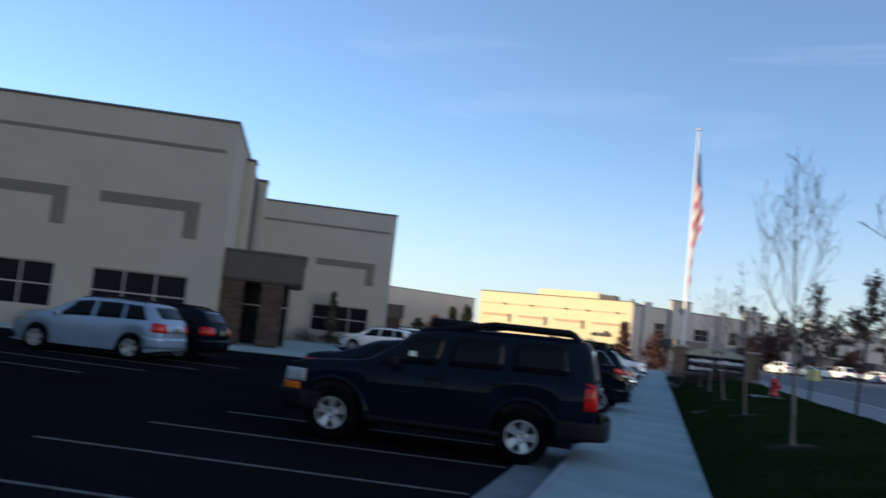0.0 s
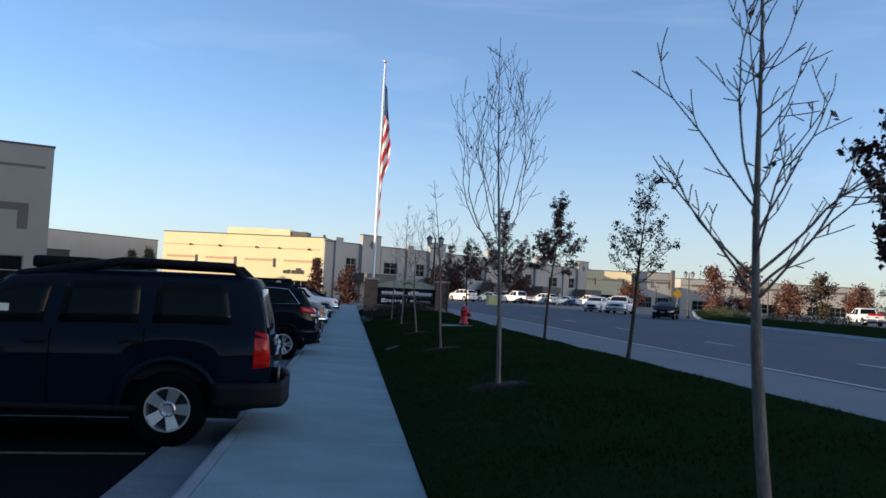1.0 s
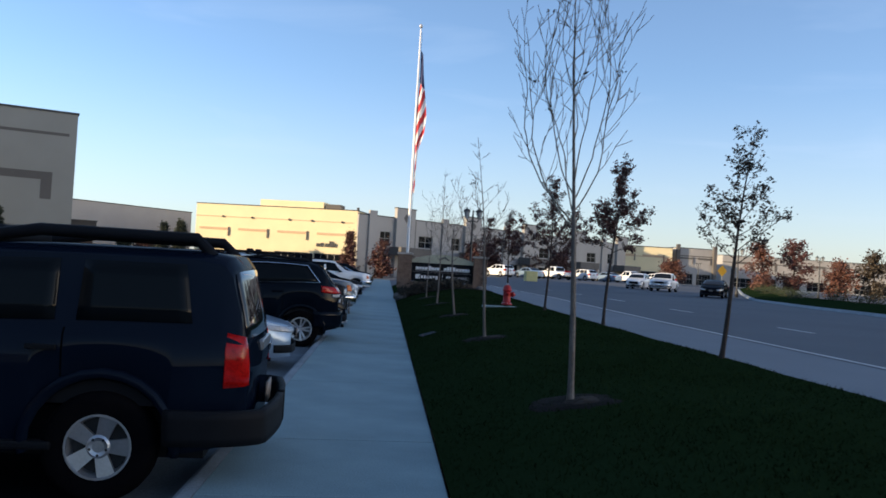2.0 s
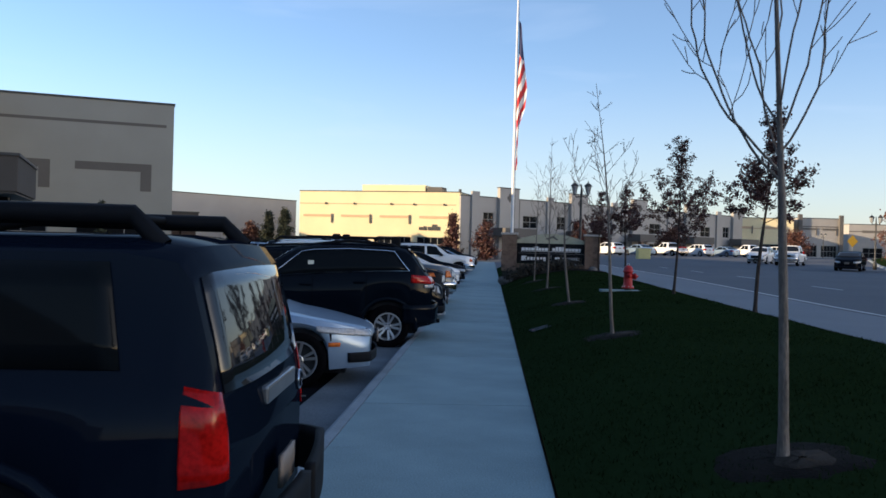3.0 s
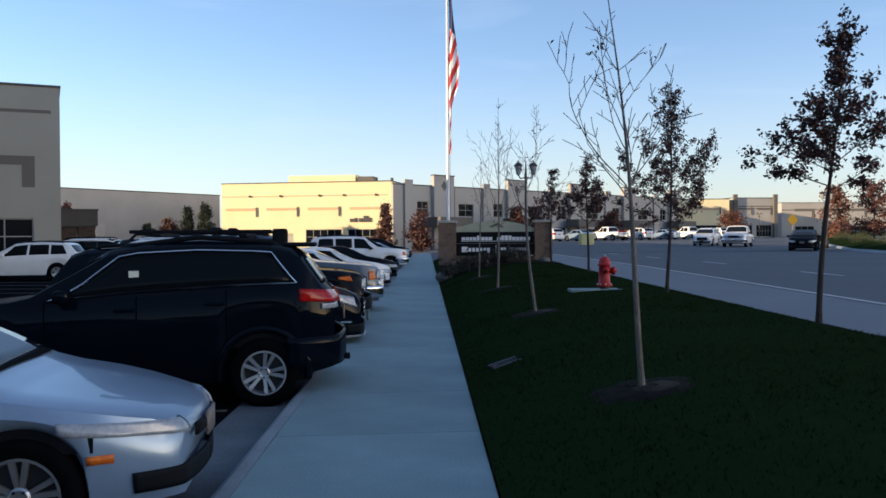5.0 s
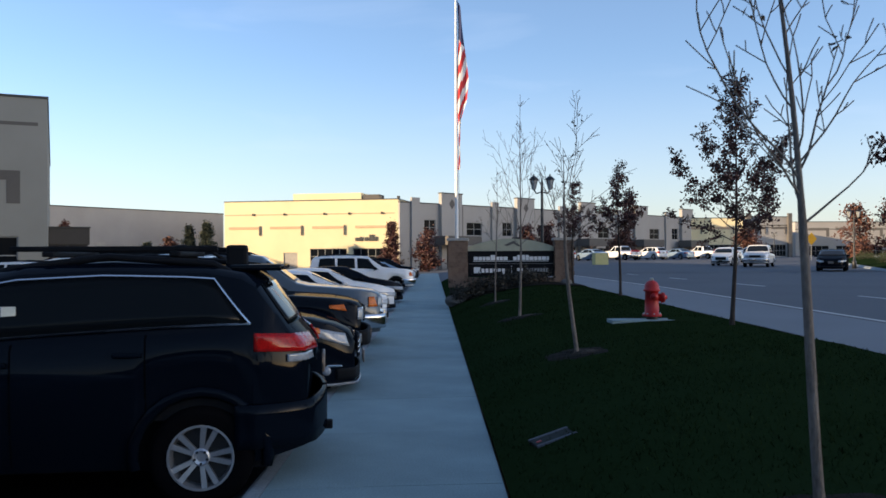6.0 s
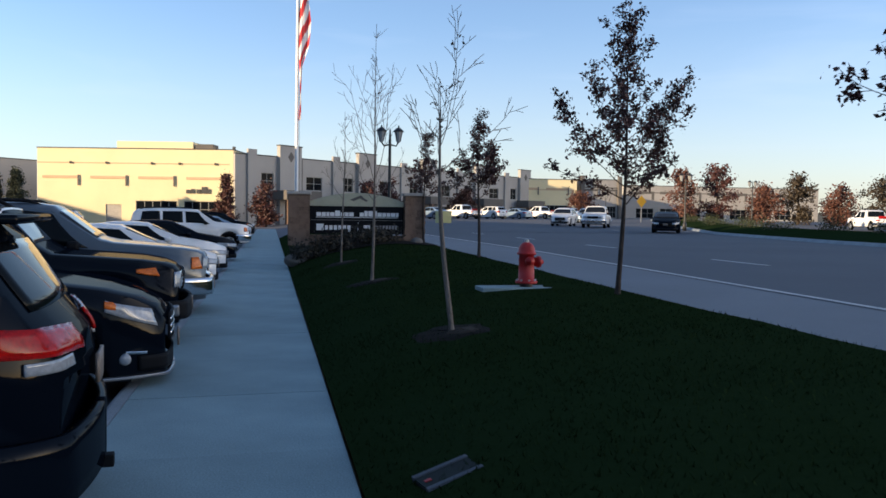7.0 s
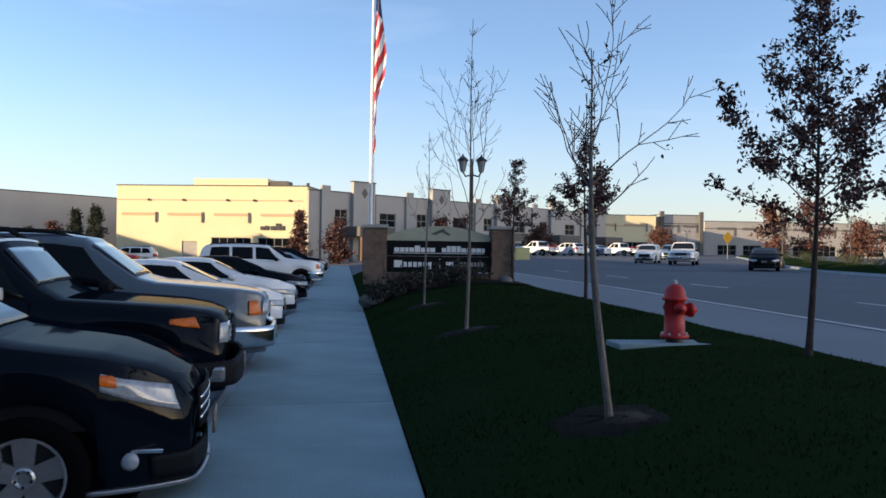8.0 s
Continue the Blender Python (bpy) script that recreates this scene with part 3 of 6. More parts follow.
for k in range(5):
    o = 2.0 + 15 * k
    part("tower", boxed(o + 4.8, o + 8.6, -0.55, -0.004, -0.1, 11.3), M_WALL3, flank, "raised parapet tower")
    part("tower_cap", boxed(o + 4.7, o + 8.7, -0.62, 0.05, 11.3, 11.45), M_COPING, flank)
    part("pier", boxed(o - 0.2, o + 1.2, -0.3, -0.004, -0.1, 10.5), M_WALL3, flank)
    part("stripe", boxed(o + 8.62, o + 9.2, -0.12, -0.004, 0, 9.6), M_BAND, flank)
    part("porch", boxed(o + 3.6, o + 9.8, -3.0, -0.56, 3.7, 5.0), M_BAND, flank, "taupe porch roof over the entrance")
    for x in (o + 4.0, o + 8.8):
        part("porch_post", boxed(x, x + 0.6, -2.9, -2.3, 0, 3.7), M_STONE, flank)
    bm = bmesh.new()
    c = [bm.verts.new((o + 6.7 + a, -0.58, 9.8 + b)) for a, b in ((-0.55, 0), (0, -0.75), (0.55, 0), (0, 0.75))]
    d = [bm.verts.new((v.co.x, -0.556, v.co.z)) for v in c]
    bm.faces.new(c)
    for i in range(4):
        bm.faces.new((c[i], d[i], d[(i + 1) % 4], c[(i + 1) % 4]))
    part("diamond", bm, M_BAND, flank)

flank.scale.z = 0.889
# long grey building behind the wing
long_dir = math.degrees(math.atan2(18.0, 12.5))
longb = thing("long_warehouse", pose(-33.6, 157.0, LOT, 0, 0, long_dir), "long plain grey-cream warehouse in shade", "building")
part("wall", boxed(-95, 0, 0, 30, -0.1, 9.55), M_WALL3, longb)
part("coping", boxed(-95, 0.06, -0.06, 30.06, 9.55, 9.7), M_COPING, longb)
for x in (-16, -25, -34, -43):
    part("dock_door", boxed(x, x + 3.4, -0.06, -0.004, 0.9, 4.4), M_CAP, longb)

longb.scale.z = 0.93
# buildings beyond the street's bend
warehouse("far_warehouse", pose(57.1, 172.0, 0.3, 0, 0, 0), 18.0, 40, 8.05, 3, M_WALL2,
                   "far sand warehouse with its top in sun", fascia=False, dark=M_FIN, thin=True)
east_c = warehouse("far_office", pose(66.8, 174.0, 0.3, 0, 0, 6), 14.0, 30, 8.3, 2, M_WALL3,
                   "far pale office block with dark windows", first=1.5, pitch=6.2, thin=True)
for x in (-14.0, -1.2):
    part("tower", boxed(x, x + 1.2, -0.5, -0.004, -0.1, 9.0), M_BAND, east_c)
east_c.scale.x = 0.62
warehouse("far_row_building", pose(128.0, 200.0, 0.3, 0, 0, 2), 50.0, 30, 8.3, 8, M_WALL3,
                   "low pale row building far down the street")
# added block to the west, out of sight of the walk, that shades the foreground
west = warehouse("west_shade_block", pose(-32.0, 26.0, LOT, 0, 0, 90), 120.0, 40, 16.0, 12, M_WALL,
                 "unseen cream stucco block added to shade the lot")
warehouse("south_warehouse", pose(60, -95, 0, 0, 0, 180), 90, 30, 9, 8, M_WALL3, "pale warehouse behind the street's start")

# pavement and planting in front of the main block
fp = thing("entrance_pavement", pose(*MC, 0, 0, ANG), "pale concrete entrance pavement by the warehouse", "pavement", "", "structure")
part("slab", boxed(-46, 6.5, -3.0, -1.2, -0.05, 0.12, 0.02), M_CONC, fp)
part("slab", boxed(0.95, 6.5, -1.19, 21.0, -0.05, 0.12, 0.02), M_CONC, fp)
fp2 = thing("wing_pavement", pose(*WC, 0, 0, ANG), "pale concrete pavement by the wing", "pavement", "", "structure")
part("slab", boxed(-22, 5.0, -4.2, -2.2, -0.05, 0.12, 0.02), M_CONC, fp2)


# ---------------------------------------------------------------- plants
def leaf_cloud(name, centres, count, size, mat, parent, seed, spread_r=0.25, flat=0.6):
    """Many small bent leaves round the given centres, as one part."""
    rng = np.random.default_rng(seed)
    c = np.array(centres, float)
    pick = c[rng.integers(0, len(c), count)]
    pos = pick + rng.normal(0, spread_r, (count, 3)) * (1, 1, flat + 0.3)
    verts, faces = [], []
    a = rng.normal(0, 1, (count, 3))
    b = rng.normal(0, 1, (count, 3))
    a /= np.linalg.norm(a, axis=1)[:, None]
    b -= (a * b).sum(1)[:, None] * a
    b /= np.linalg.norm(b, axis=1)[:, None]
    s = size * (0.6 + 0.8 * rng.random(count))[:, None]
    n = np.cross(a, b)
    v = np.stack([pos - a * s, pos + b * s * 0.55 + n * s * 0.15, pos + a * s, pos - b * s * 0.55 + n * s * 0.15], 1).reshape(-1, 3)
    f = [(4 * i, 4 * i + 1, 4 * i + 2, 4 * i + 3) for i in range(count)]
    ob = ob_of(name, mesh(name, v, f, mat), parent)
    ob["kind"] = "stuff"
    return ob


def clumps(name, tips, count, each, size, mat, parent, seed, r):
    """Leaves in small bunches at some of the twig ends, with gaps between."""
    rng = random.Random(seed)
    pick = [tips[rng.randrange(len(tips))] for _ in range(count)]
    return leaf_cloud(name, [tuple(p) for p in pick], count * each, size, mat, parent, seed, r, 0.5)


def young_tree(x, y, z, height, fork, limbs, seed, label, bark, girth=0.03, lean=(0, 0), bend=0.03, leaves=(0, 0), leaf_mat=None,
               leaf_size=0.03, well=True, twig=1.0, up=0.6):
    """A young street tree: a tapered trunk with a leader, and limbs of (height, azimuth, elevation, length) that carry kinked twigs."""
    rng = random.Random(seed)
    t = thing("young_tree", pose(x, y, z), label, "tree", "young street trees")
    verts, faces, tips = [], [], []

    def limb(p, d, length, r, depth, rise):
        steps = max(3, int(length / 0.09))
        pts, rad = [p.copy()], [r]
        q = p.copy()
        for i in range(steps):
            d = (d + Vector((rng.gauss(0, 0.11), rng.gauss(0, 0.11), rng.gauss(0.05, 0.07) * rise + 0.05 * rise))).normalized()
            q = q + d * (length / steps)
            pts.append(q.copy())
            rad.append(max(0.0028, r * (1 - 0.72 * (i + 1) / steps)))
        tube(verts, faces, pts, rad, 6 if depth == 0 else 4)
        tips.extend(pts[max(1, steps // 2):] if depth else pts[2 * steps // 3:])
        if depth < 2:
            count = int(length / (0.105 if depth == 0 else 0.075) * twig) if length > 0.12 else 0
            for k in range(count):
                i = min(steps - 1, int(steps * (0.22 + 0.74 * (k + rng.random()) / max(1, count))))
                dd = (pts[i + 1] - pts[i]).normalized()
                side = dd.cross(Vector((rng.gauss(0, 1), rng.gauss(0, 1), rng.gauss(0, 1)))).normalized()
                span = length * rng.uniform(0.14, 0.42) * (1.1 - 0.5 * i / steps) if depth == 0 else length * rng.uniform(0.2, 0.45)
                limb(pts[i], (dd * 0.75 + side * rng.uniform(0.5, 0.95) + Vector((0, 0, 0.15))).normalized(), max(0.035, span),
                     max(0.003, rad[i] * 0.5), depth + 1, rise * 0.7)

    pts, rad = [], []
    n = 18
    for i in range(n + 1):
        f = i / n
        h = height * f
        pts.append(Vector((lean[0] * h + bend * math.sin(f * 5.2 + seed), lean[1] * h + bend * math.sin(f * 4.3 + 2 * seed), h - 0.05)))
        rad.append(girth * 1.3 if i == 0 else girth * (1 - 0.25 * h / fork) if h < fork else max(0.004, girth * 0.6 * (1 - (h - fork) / (height - fork)) ** 0.9))
    base = pts[0].copy()
    for p in pts:
        p.x, p.y = p.x - base.x, p.y - base.y
    tube(verts, faces, pts, rad, 10)
    tips.extend(pts[-4:])
    for k in range(int((height - fork) / 0.16)):
        i = min(n - 1, int(n * (fork + (height - fork) * (0.45 + 0.53 * rng.random())) / height))
        a = rng.uniform(0, 6.283)
        limb(pts[i], Vector((math.cos(a), math.sin(a), 0.7)).normalized(), rng.uniform(0.08, 0.28), rad[i] * 0.45, 1, 0.4)
    for h, az, el, length in limbs:
        u = h / height * n
        i = min(n - 1, int(u))
        p = pts[i].lerp(pts[i + 1], u - i)
        a, e = radians(az), radians(el)
        limb(p, Vector((math.cos(a) * math.cos(e), math.sin(a) * math.cos(e), math.sin(e))), length,
             min(0.42, 0.24 + 0.16 * length) * (rad[i] * (1 - u + i) + rad[i + 1] * (u - i)), 0, up)
    ob_of("trunk", mesh("trunk", verts, faces, bark, smooth=True), t)
    if leaves[0]:
        clumps("crown", tips, leaves[0], leaves[1], leaf_size, leaf_mat, t, seed, leaf_size * 1.5)
    if well:
        for name, ring_r, lift, mat, lab, dx in (("mulch_ring", 0.50, 0.016, M_DIRT, "dark bare mulch ring", 0.0), ("bare_soil", 0.24, 0.026, M_SOIL, "paler trodden soil at the trunk", 0.08)):
            bm = bmesh.new()
            rings = []
            wob = [rng.uniform(0.82, 1.15) for _ in range(18)]
            for fr, h in ((0.1, lift), (0.65, lift), (1.0, -0.015)):
                ring = []
                for a in range(18):
                    px = dx + ring_r * fr * wob[a] * math.cos(a / 18 * 6.283)
                    py = -dx + ring_r * fr * wob[a] * math.sin(a / 18 * 6.283)
                    ring.append(bm.verts.new((px, py, h + float(lawn_z(x + px, y + py)) + 0.025 * noise.noise(Vector(((x + px) * 0.7, (y + py) * 0.7, 0))) - z)))
                rings.append(ring)
            for p, q in zip(rings, rings[1:]):
                for k in range(18):
                    bm.faces.new((p[k], p[(k + 1) % 18], q[(k + 1) % 18], q[k]))
            bm.faces.new(rings[0])
            part(name, bm, mat, t, lab, True)
    return t


def crown_limbs(fork, height, radius, count, seed, low=24, high=60):
    """Limbs for an oval crown, widest in its lower third."""
    rng = random.Random(seed)
    out = []
    for k in range(count):
        f = (k + rng.random() * 0.6) / count
        reach = radius * (0.72 + 0.5 * math.sin(min(1, f * 1.7 + 0.18) * math.pi)) * (1 - 0.48 * f) * rng.uniform(0.75, 1.15)
        out.append((fork + (height - fork) * 0.86 * f, k * 137.5 + rng.uniform(-25, 25), low + (high - low) * f + rng.uniform(-8, 8), reach * 1.02))
    return out


def lz(x, y):
    return float(lawn_z(x, y))


BARE = "bare young lawn tree with thin grey twigs"
LEAFY = "young street tree with sparse dark red leaves"
lawn_trees = (
    # x, y, height, fork, girth, lean, bend, clumps, up, limbs
    (2.4, 8.05, 3.1, 1.2, 0.034, (-0.05, 0.0), 0.025, 5, 0.55, (
        (1.22, 182, 42, 0.85), (1.3, 150, 36, 0.75), (1.32, 2, 34, 1.15), (1.62, 190, 40, 0.95), (1.66, 172, 66, 1.25), (1.25, 8, 40, 0.95), (1.5, 350, 62, 0.95),
        (1.95, 15, 42, 0.75), (2.2, 340, 62, 0.75), (1.4, 265, 45, 0.8), (1.55, 85, 45, 0.85), (2.05, 200, 58, 0.7), (2.35, 100, 55, 0.55), (1.2, 310, 45, 0.8))),
    (2.38, 15.1, 4.55, 1.62, 0.031, (-0.035, 0.0), 0.025, 8, 2.2, (
        (1.68, 180, 42, 2.1), (1.72, 200, 46, 2.3), (1.85, 5, 48, 2.0), (1.95, 345, 55, 2.3), (1.8, 95, 50, 2.1), (2.0, 150, 58, 2.1), (2.1, 270, 55, 1.9),
        (2.9, 20, 62, 1.3), (2.95, 160, 68, 1.4), (3.0, 330, 65, 1.4), (2.5, 60, 60, 1.6))),
    (2.385, 22.1, 3.6, 1.45, 0.026, (-0.094, 0.0), 0.03, 8, 0.5, (
        (1.42, 5, 36, 0.55), (1.62, 178, 62, 1.4), (1.66, 10, 66, 1.15), (1.7, 340, 56, 0.85), (1.55, 205, 52, 0.85), (1.5, 80, 52, 0.9), (1.75, 280, 58, 0.9),
        (2.1, 165, 58, 0.9), (2.3, 20, 52, 0.75), (2.6, 195, 55, 0.55), (1.95, 120, 55, 0.9))),
    (2.39, 28.76, 2.6, 1.5, 0.028, (-0.065, 0.0), 0.03, 9, 0.45, (
        (1.92, 8, 64, 1.45), (1.62, 185, 62, 1.0), (1.68, 170, 50, 0.75), (1.66, 3, 46, 1.1), (1.42, 8, 33, 0.65), (2.0, 15, 62, 0.75), (1.9, 265, 52, 0.7), (1.8, 95, 55, 0.8), (2.3, 195, 55, 0.5))),
    (2.32, 35.12, 4.5, 1.45, 0.028, (0.012, 0.0), 0.02, 5, 1.5, (
        (1.45, 180, 42, 0.95), (1.5, 5, 38, 1.05), (1.7, 185, 76, 1.9), (1.8, 350, 77, 2.0), (2.0, 90, 76, 1.7), (2.1, 265, 76, 1.7), (1.65, 20, 50, 0.8), (2.6, 160, 78, 1.3), (2.7, 15, 77, 1.4))),
    (2.22, 40.4, 3.6, 1.5, 0.024, (0.01, 0.0), 0.02, 4, 1.0, (
        (1.55, 180, 52, 0.9), (1.7, 10, 55, 1.0), (1.8, 90, 58, 0.9), (1.9, 265, 58, 0.9), (2.1, 170, 65, 0.9), (2.2, 350, 66, 0.9))),
)
for k, (x, y, h, fork, girth, lean, bend, bunches, up, limbs) in enumerate(lawn_trees):
    young_tree(x, y, lz(x, y), h, fork, limbs, 3 + 4 * k, BARE, M_BARK, girth, lean, bend, (bunches, 4), M_LEAFDARK, 0.022, True, 0.42 if up > 1.2 else 0.66, up)
for k, (x, y, h, fork, rad_c, count, bunches, each, lm, size, lean) in enumerate((
    (4.6, 9.9, 3.2, 1.2, 0.85, 24, 1500, 6, M_LEAFRED, 0.034, (0, 0)),
    (5.25, 18.6, 3.35, 1.35, 0.82, 24, 520, 4, M_LEAFDARK, 0.024, (0.11, 0)),
    (5.36, 25.4, 3.75, 1.6, 0.88, 30, 1100, 5, M_LEAFRED, 0.029, (0.07, 0)),
    (5.12, 31.0, 3.9, 1.2, 1.16, 34, 1500, 5, M_LEAFRED, 0.027, (0.03, 0)),
    (5.2, 39.0, 3.4, 1.35, 0.9, 22, 900, 5, M_LEAFRED, 0.030, (0, 0)),
    (5.2, 46.0, 3.4, 1.4, 0.85, 18, 700, 5, M_LEAFRED, 0.030, (0, 0)),
)):
    young_tree(x, y, lz(x, y), h, fork, crown_limbs(fork, h, rad_c, count, 31 + k), 31 + 2 * k, LEAFY, M_DARKBARK, 0.036, lean, 0.03, (bunches, each), lm, size, False, 0.8, 0.25)


def big_tree(x, y, z, height, radius, mat, seed, label, bark=M_DARKBARK, leaves=1900, size=0.24, conical=False):
    rng = random.Random(seed)
    t = thing("tree", pose(x, y, z), label, "tree")
    verts, faces = [], []
    tube(verts, faces, [Vector((0, 0, -0.1)), Vector((0.05, 0, height * 0.4)), Vector((0, 0.05, height * 0.97))], [0.16, 0.1, 0.02], 7)
    cent = []
    for k in range(70 if conical else 34):
        f = rng.uniform(0.10, 0.98)
        a = rng.uniform(0, 6.283)
        r = radius * (1.05 - f if conical else math.sin(min(1, f * 0.95 + 0.1) * 3.0) ** 0.6) * rng.uniform(0.35, 0.95)
        p0 = Vector((0, 0, height * f * 0.85))
        p1 = Vector((r * math.cos(a), r * math.sin(a), height * f))
        tube(verts, faces, [p0, p0.lerp(p1, 0.5) + Vector((0, 0, 0.1)), p1], [0.05, 0.03, 0.01], 4)
        cent += [tuple(p1), tuple(p0.lerp(p1, 0.6))]
    ob_of("trunk", mesh("trunk", verts, faces, bark), t)
    leaf_cloud("crown", cent, leaves * 2 if conical else leaves, size * (0.75 if conical else 1), mat, t, seed, radius * (0.10 if conical else 0.16))
    return t


for x, y, h, r, mt, lab, con in (
    (-4.3, 120.0, 6.0, 2.1, M_LEAFRED, "dark red conical tree by the sunlit wall", True),
    (0.1, 120.0, 5.0, 2.0, M_LEAFRED, "dark red rounded tree by the office row", False),
    (-26.3, 119.5, 6.0, 2.3, M_CONIFER, "dark green conifer by the far lot", True),
    (-28.6, 120.0, 5.5, 2.0, M_CONIFER, "dark green conifer by the far lot", True),
    (-31.0, 120.0, 4.1, 1.4, M_LEAFORANGE, "orange autumn tree by the far lot", False),
    (-33.5, 120.0, 3.5, 1.0, M_CONIFER, "small dark tree by the far lot", False),
    (-40.0, 112.0, 6.0, 2.0, M_LEAFRED, "narrow dark red tree by the wing", True),
    (13.0, 131.0, 4.8, 1.8, M_LEAFRED, "dark red rounded tree by the office row", False),
    (16.5, 134.0, 5.2, 2.0, M_LEAFRED, "dark red rounded tree by the office row", False),
    (28.0, 140.0, 4.6, 2.0, M_LEAFORANGE, "rusty autumn tree by the office row", False),
    (49.6, 115.0, 6.4, 2.5, M_LEAFORANGE, "tall rusty autumn tree beside the street", False),
    (54.4, 116.0, 7.4, 2.4, M_LEAFRED, "dark red autumn tree across the street", False),
    (60.0, 115.0, 4.6, 2.4, M_LEAFORANGE, "orange autumn tree across the street", False),
    (64.2, 114.0, 6.3, 2.3, M_LEAFDARK, "dark sparse tree across the street", False),
    (69.0, 113.0, 5.2, 2.4, M_LEAFORANGE, "orange autumn tree across the street", False),
    (74.4, 112.0, 6.4, 2.6, M_LEAFDARK, "dark sparse tree across the street", False),
    (49.5, 150.0, 4.2, 2.5, M_LEAFORANGE, "orange tree by the far warehouse", False),
    (84.0, 104.0, 5.0, 2.8, M_LEAFRED, "dark autumn tree across the street", False),
    (94.0, 92.0, 5.0, 2.8, M_LEAFORANGE, "orange autumn tree across the street", False),
):
    big_tree(x, y, LOT if x < 1 else float(street(y)), h, r, mt, int(abs(x * 7 + y)), lab, conical=con, leaves=2600, size=0.17)


def shrub(x, y, z, r, h, mat, seed, label, name="shrub"):
    rng = random.Random(seed)
    t = thing(name, pose(x, y, z), label, "shrub")
    verts, faces, cent = [], [], []
    for k in range(16):
        a = rng.uniform(0, 6.283)
        q = rng.uniform(0.1, 1) ** 0.5
        p = Vector((r * q * math.cos(a), r * q * math.sin(a), h * rng.uniform(0.3, 0.95) * (1.1 - 0.5 * q)))
        tube(verts, faces, [Vector((0, 0, -0.05)), p * 0.5, p], [0.02, 0.012, 0.004], 4)
        cent.append(tuple(p))
    ob_of("stem", mesh("stem", verts, faces, M_DARKBARK), t)
    leaf_cloud("foliage", cent, 700, 0.05, mat, t, seed, r * 0.22)
    return t


for k, (x, y, r, h) in enumerate(((1.75, 45.2, 0.55, 0.5), (2.4, 45.0, 0.6, 0.52), (3.1, 45.1, 0.6, 0.5), (3.8, 45.3, 0.5, 0.42), (1.6, 44.4, 0.45, 0.4))):
    shrub(x, y, lz(x, y), r, h, M_SHRUB, 60 + k, "low brown-green shrub in front of the sign")
for k in range(9):
    p = MC - back * 0.65 - east * (1.0 + 3.3 * k)
    shrub(p.x, p.y, LOT, 0.55, 0.9, M_SHRUB, 80 + k, "low dark shrub along the warehouse wall")
for k in range(4):
    p = WC - back * 1.2 - east * (0.8 + 2.6 * k)
    shrub(p.x, p.y, LOT, 0.7, 1.1, M_SHRUB, 95 + k, "low dark shrub along the wing wall")
p = WC - back * 1.0 - east * 4.2
big_tree(p.x, p.y, LOT, 4.0, 0.9, M_CONIFER, 5, "small dark conifer before the wing windows", leaves=600, size=0.12, conical=True)
for k in range(14):
    shrub(far_edge(48 + 6.0 * k) + 2.5 + 0.5 * (k % 3), 48 + 6.0 * k, float(street(48 + 6.0 * k)) + 0.2, 0.9, 1.0, M_HEDGE, 110 + k, "clipped green hedge bush across the street", "hedge_bush")


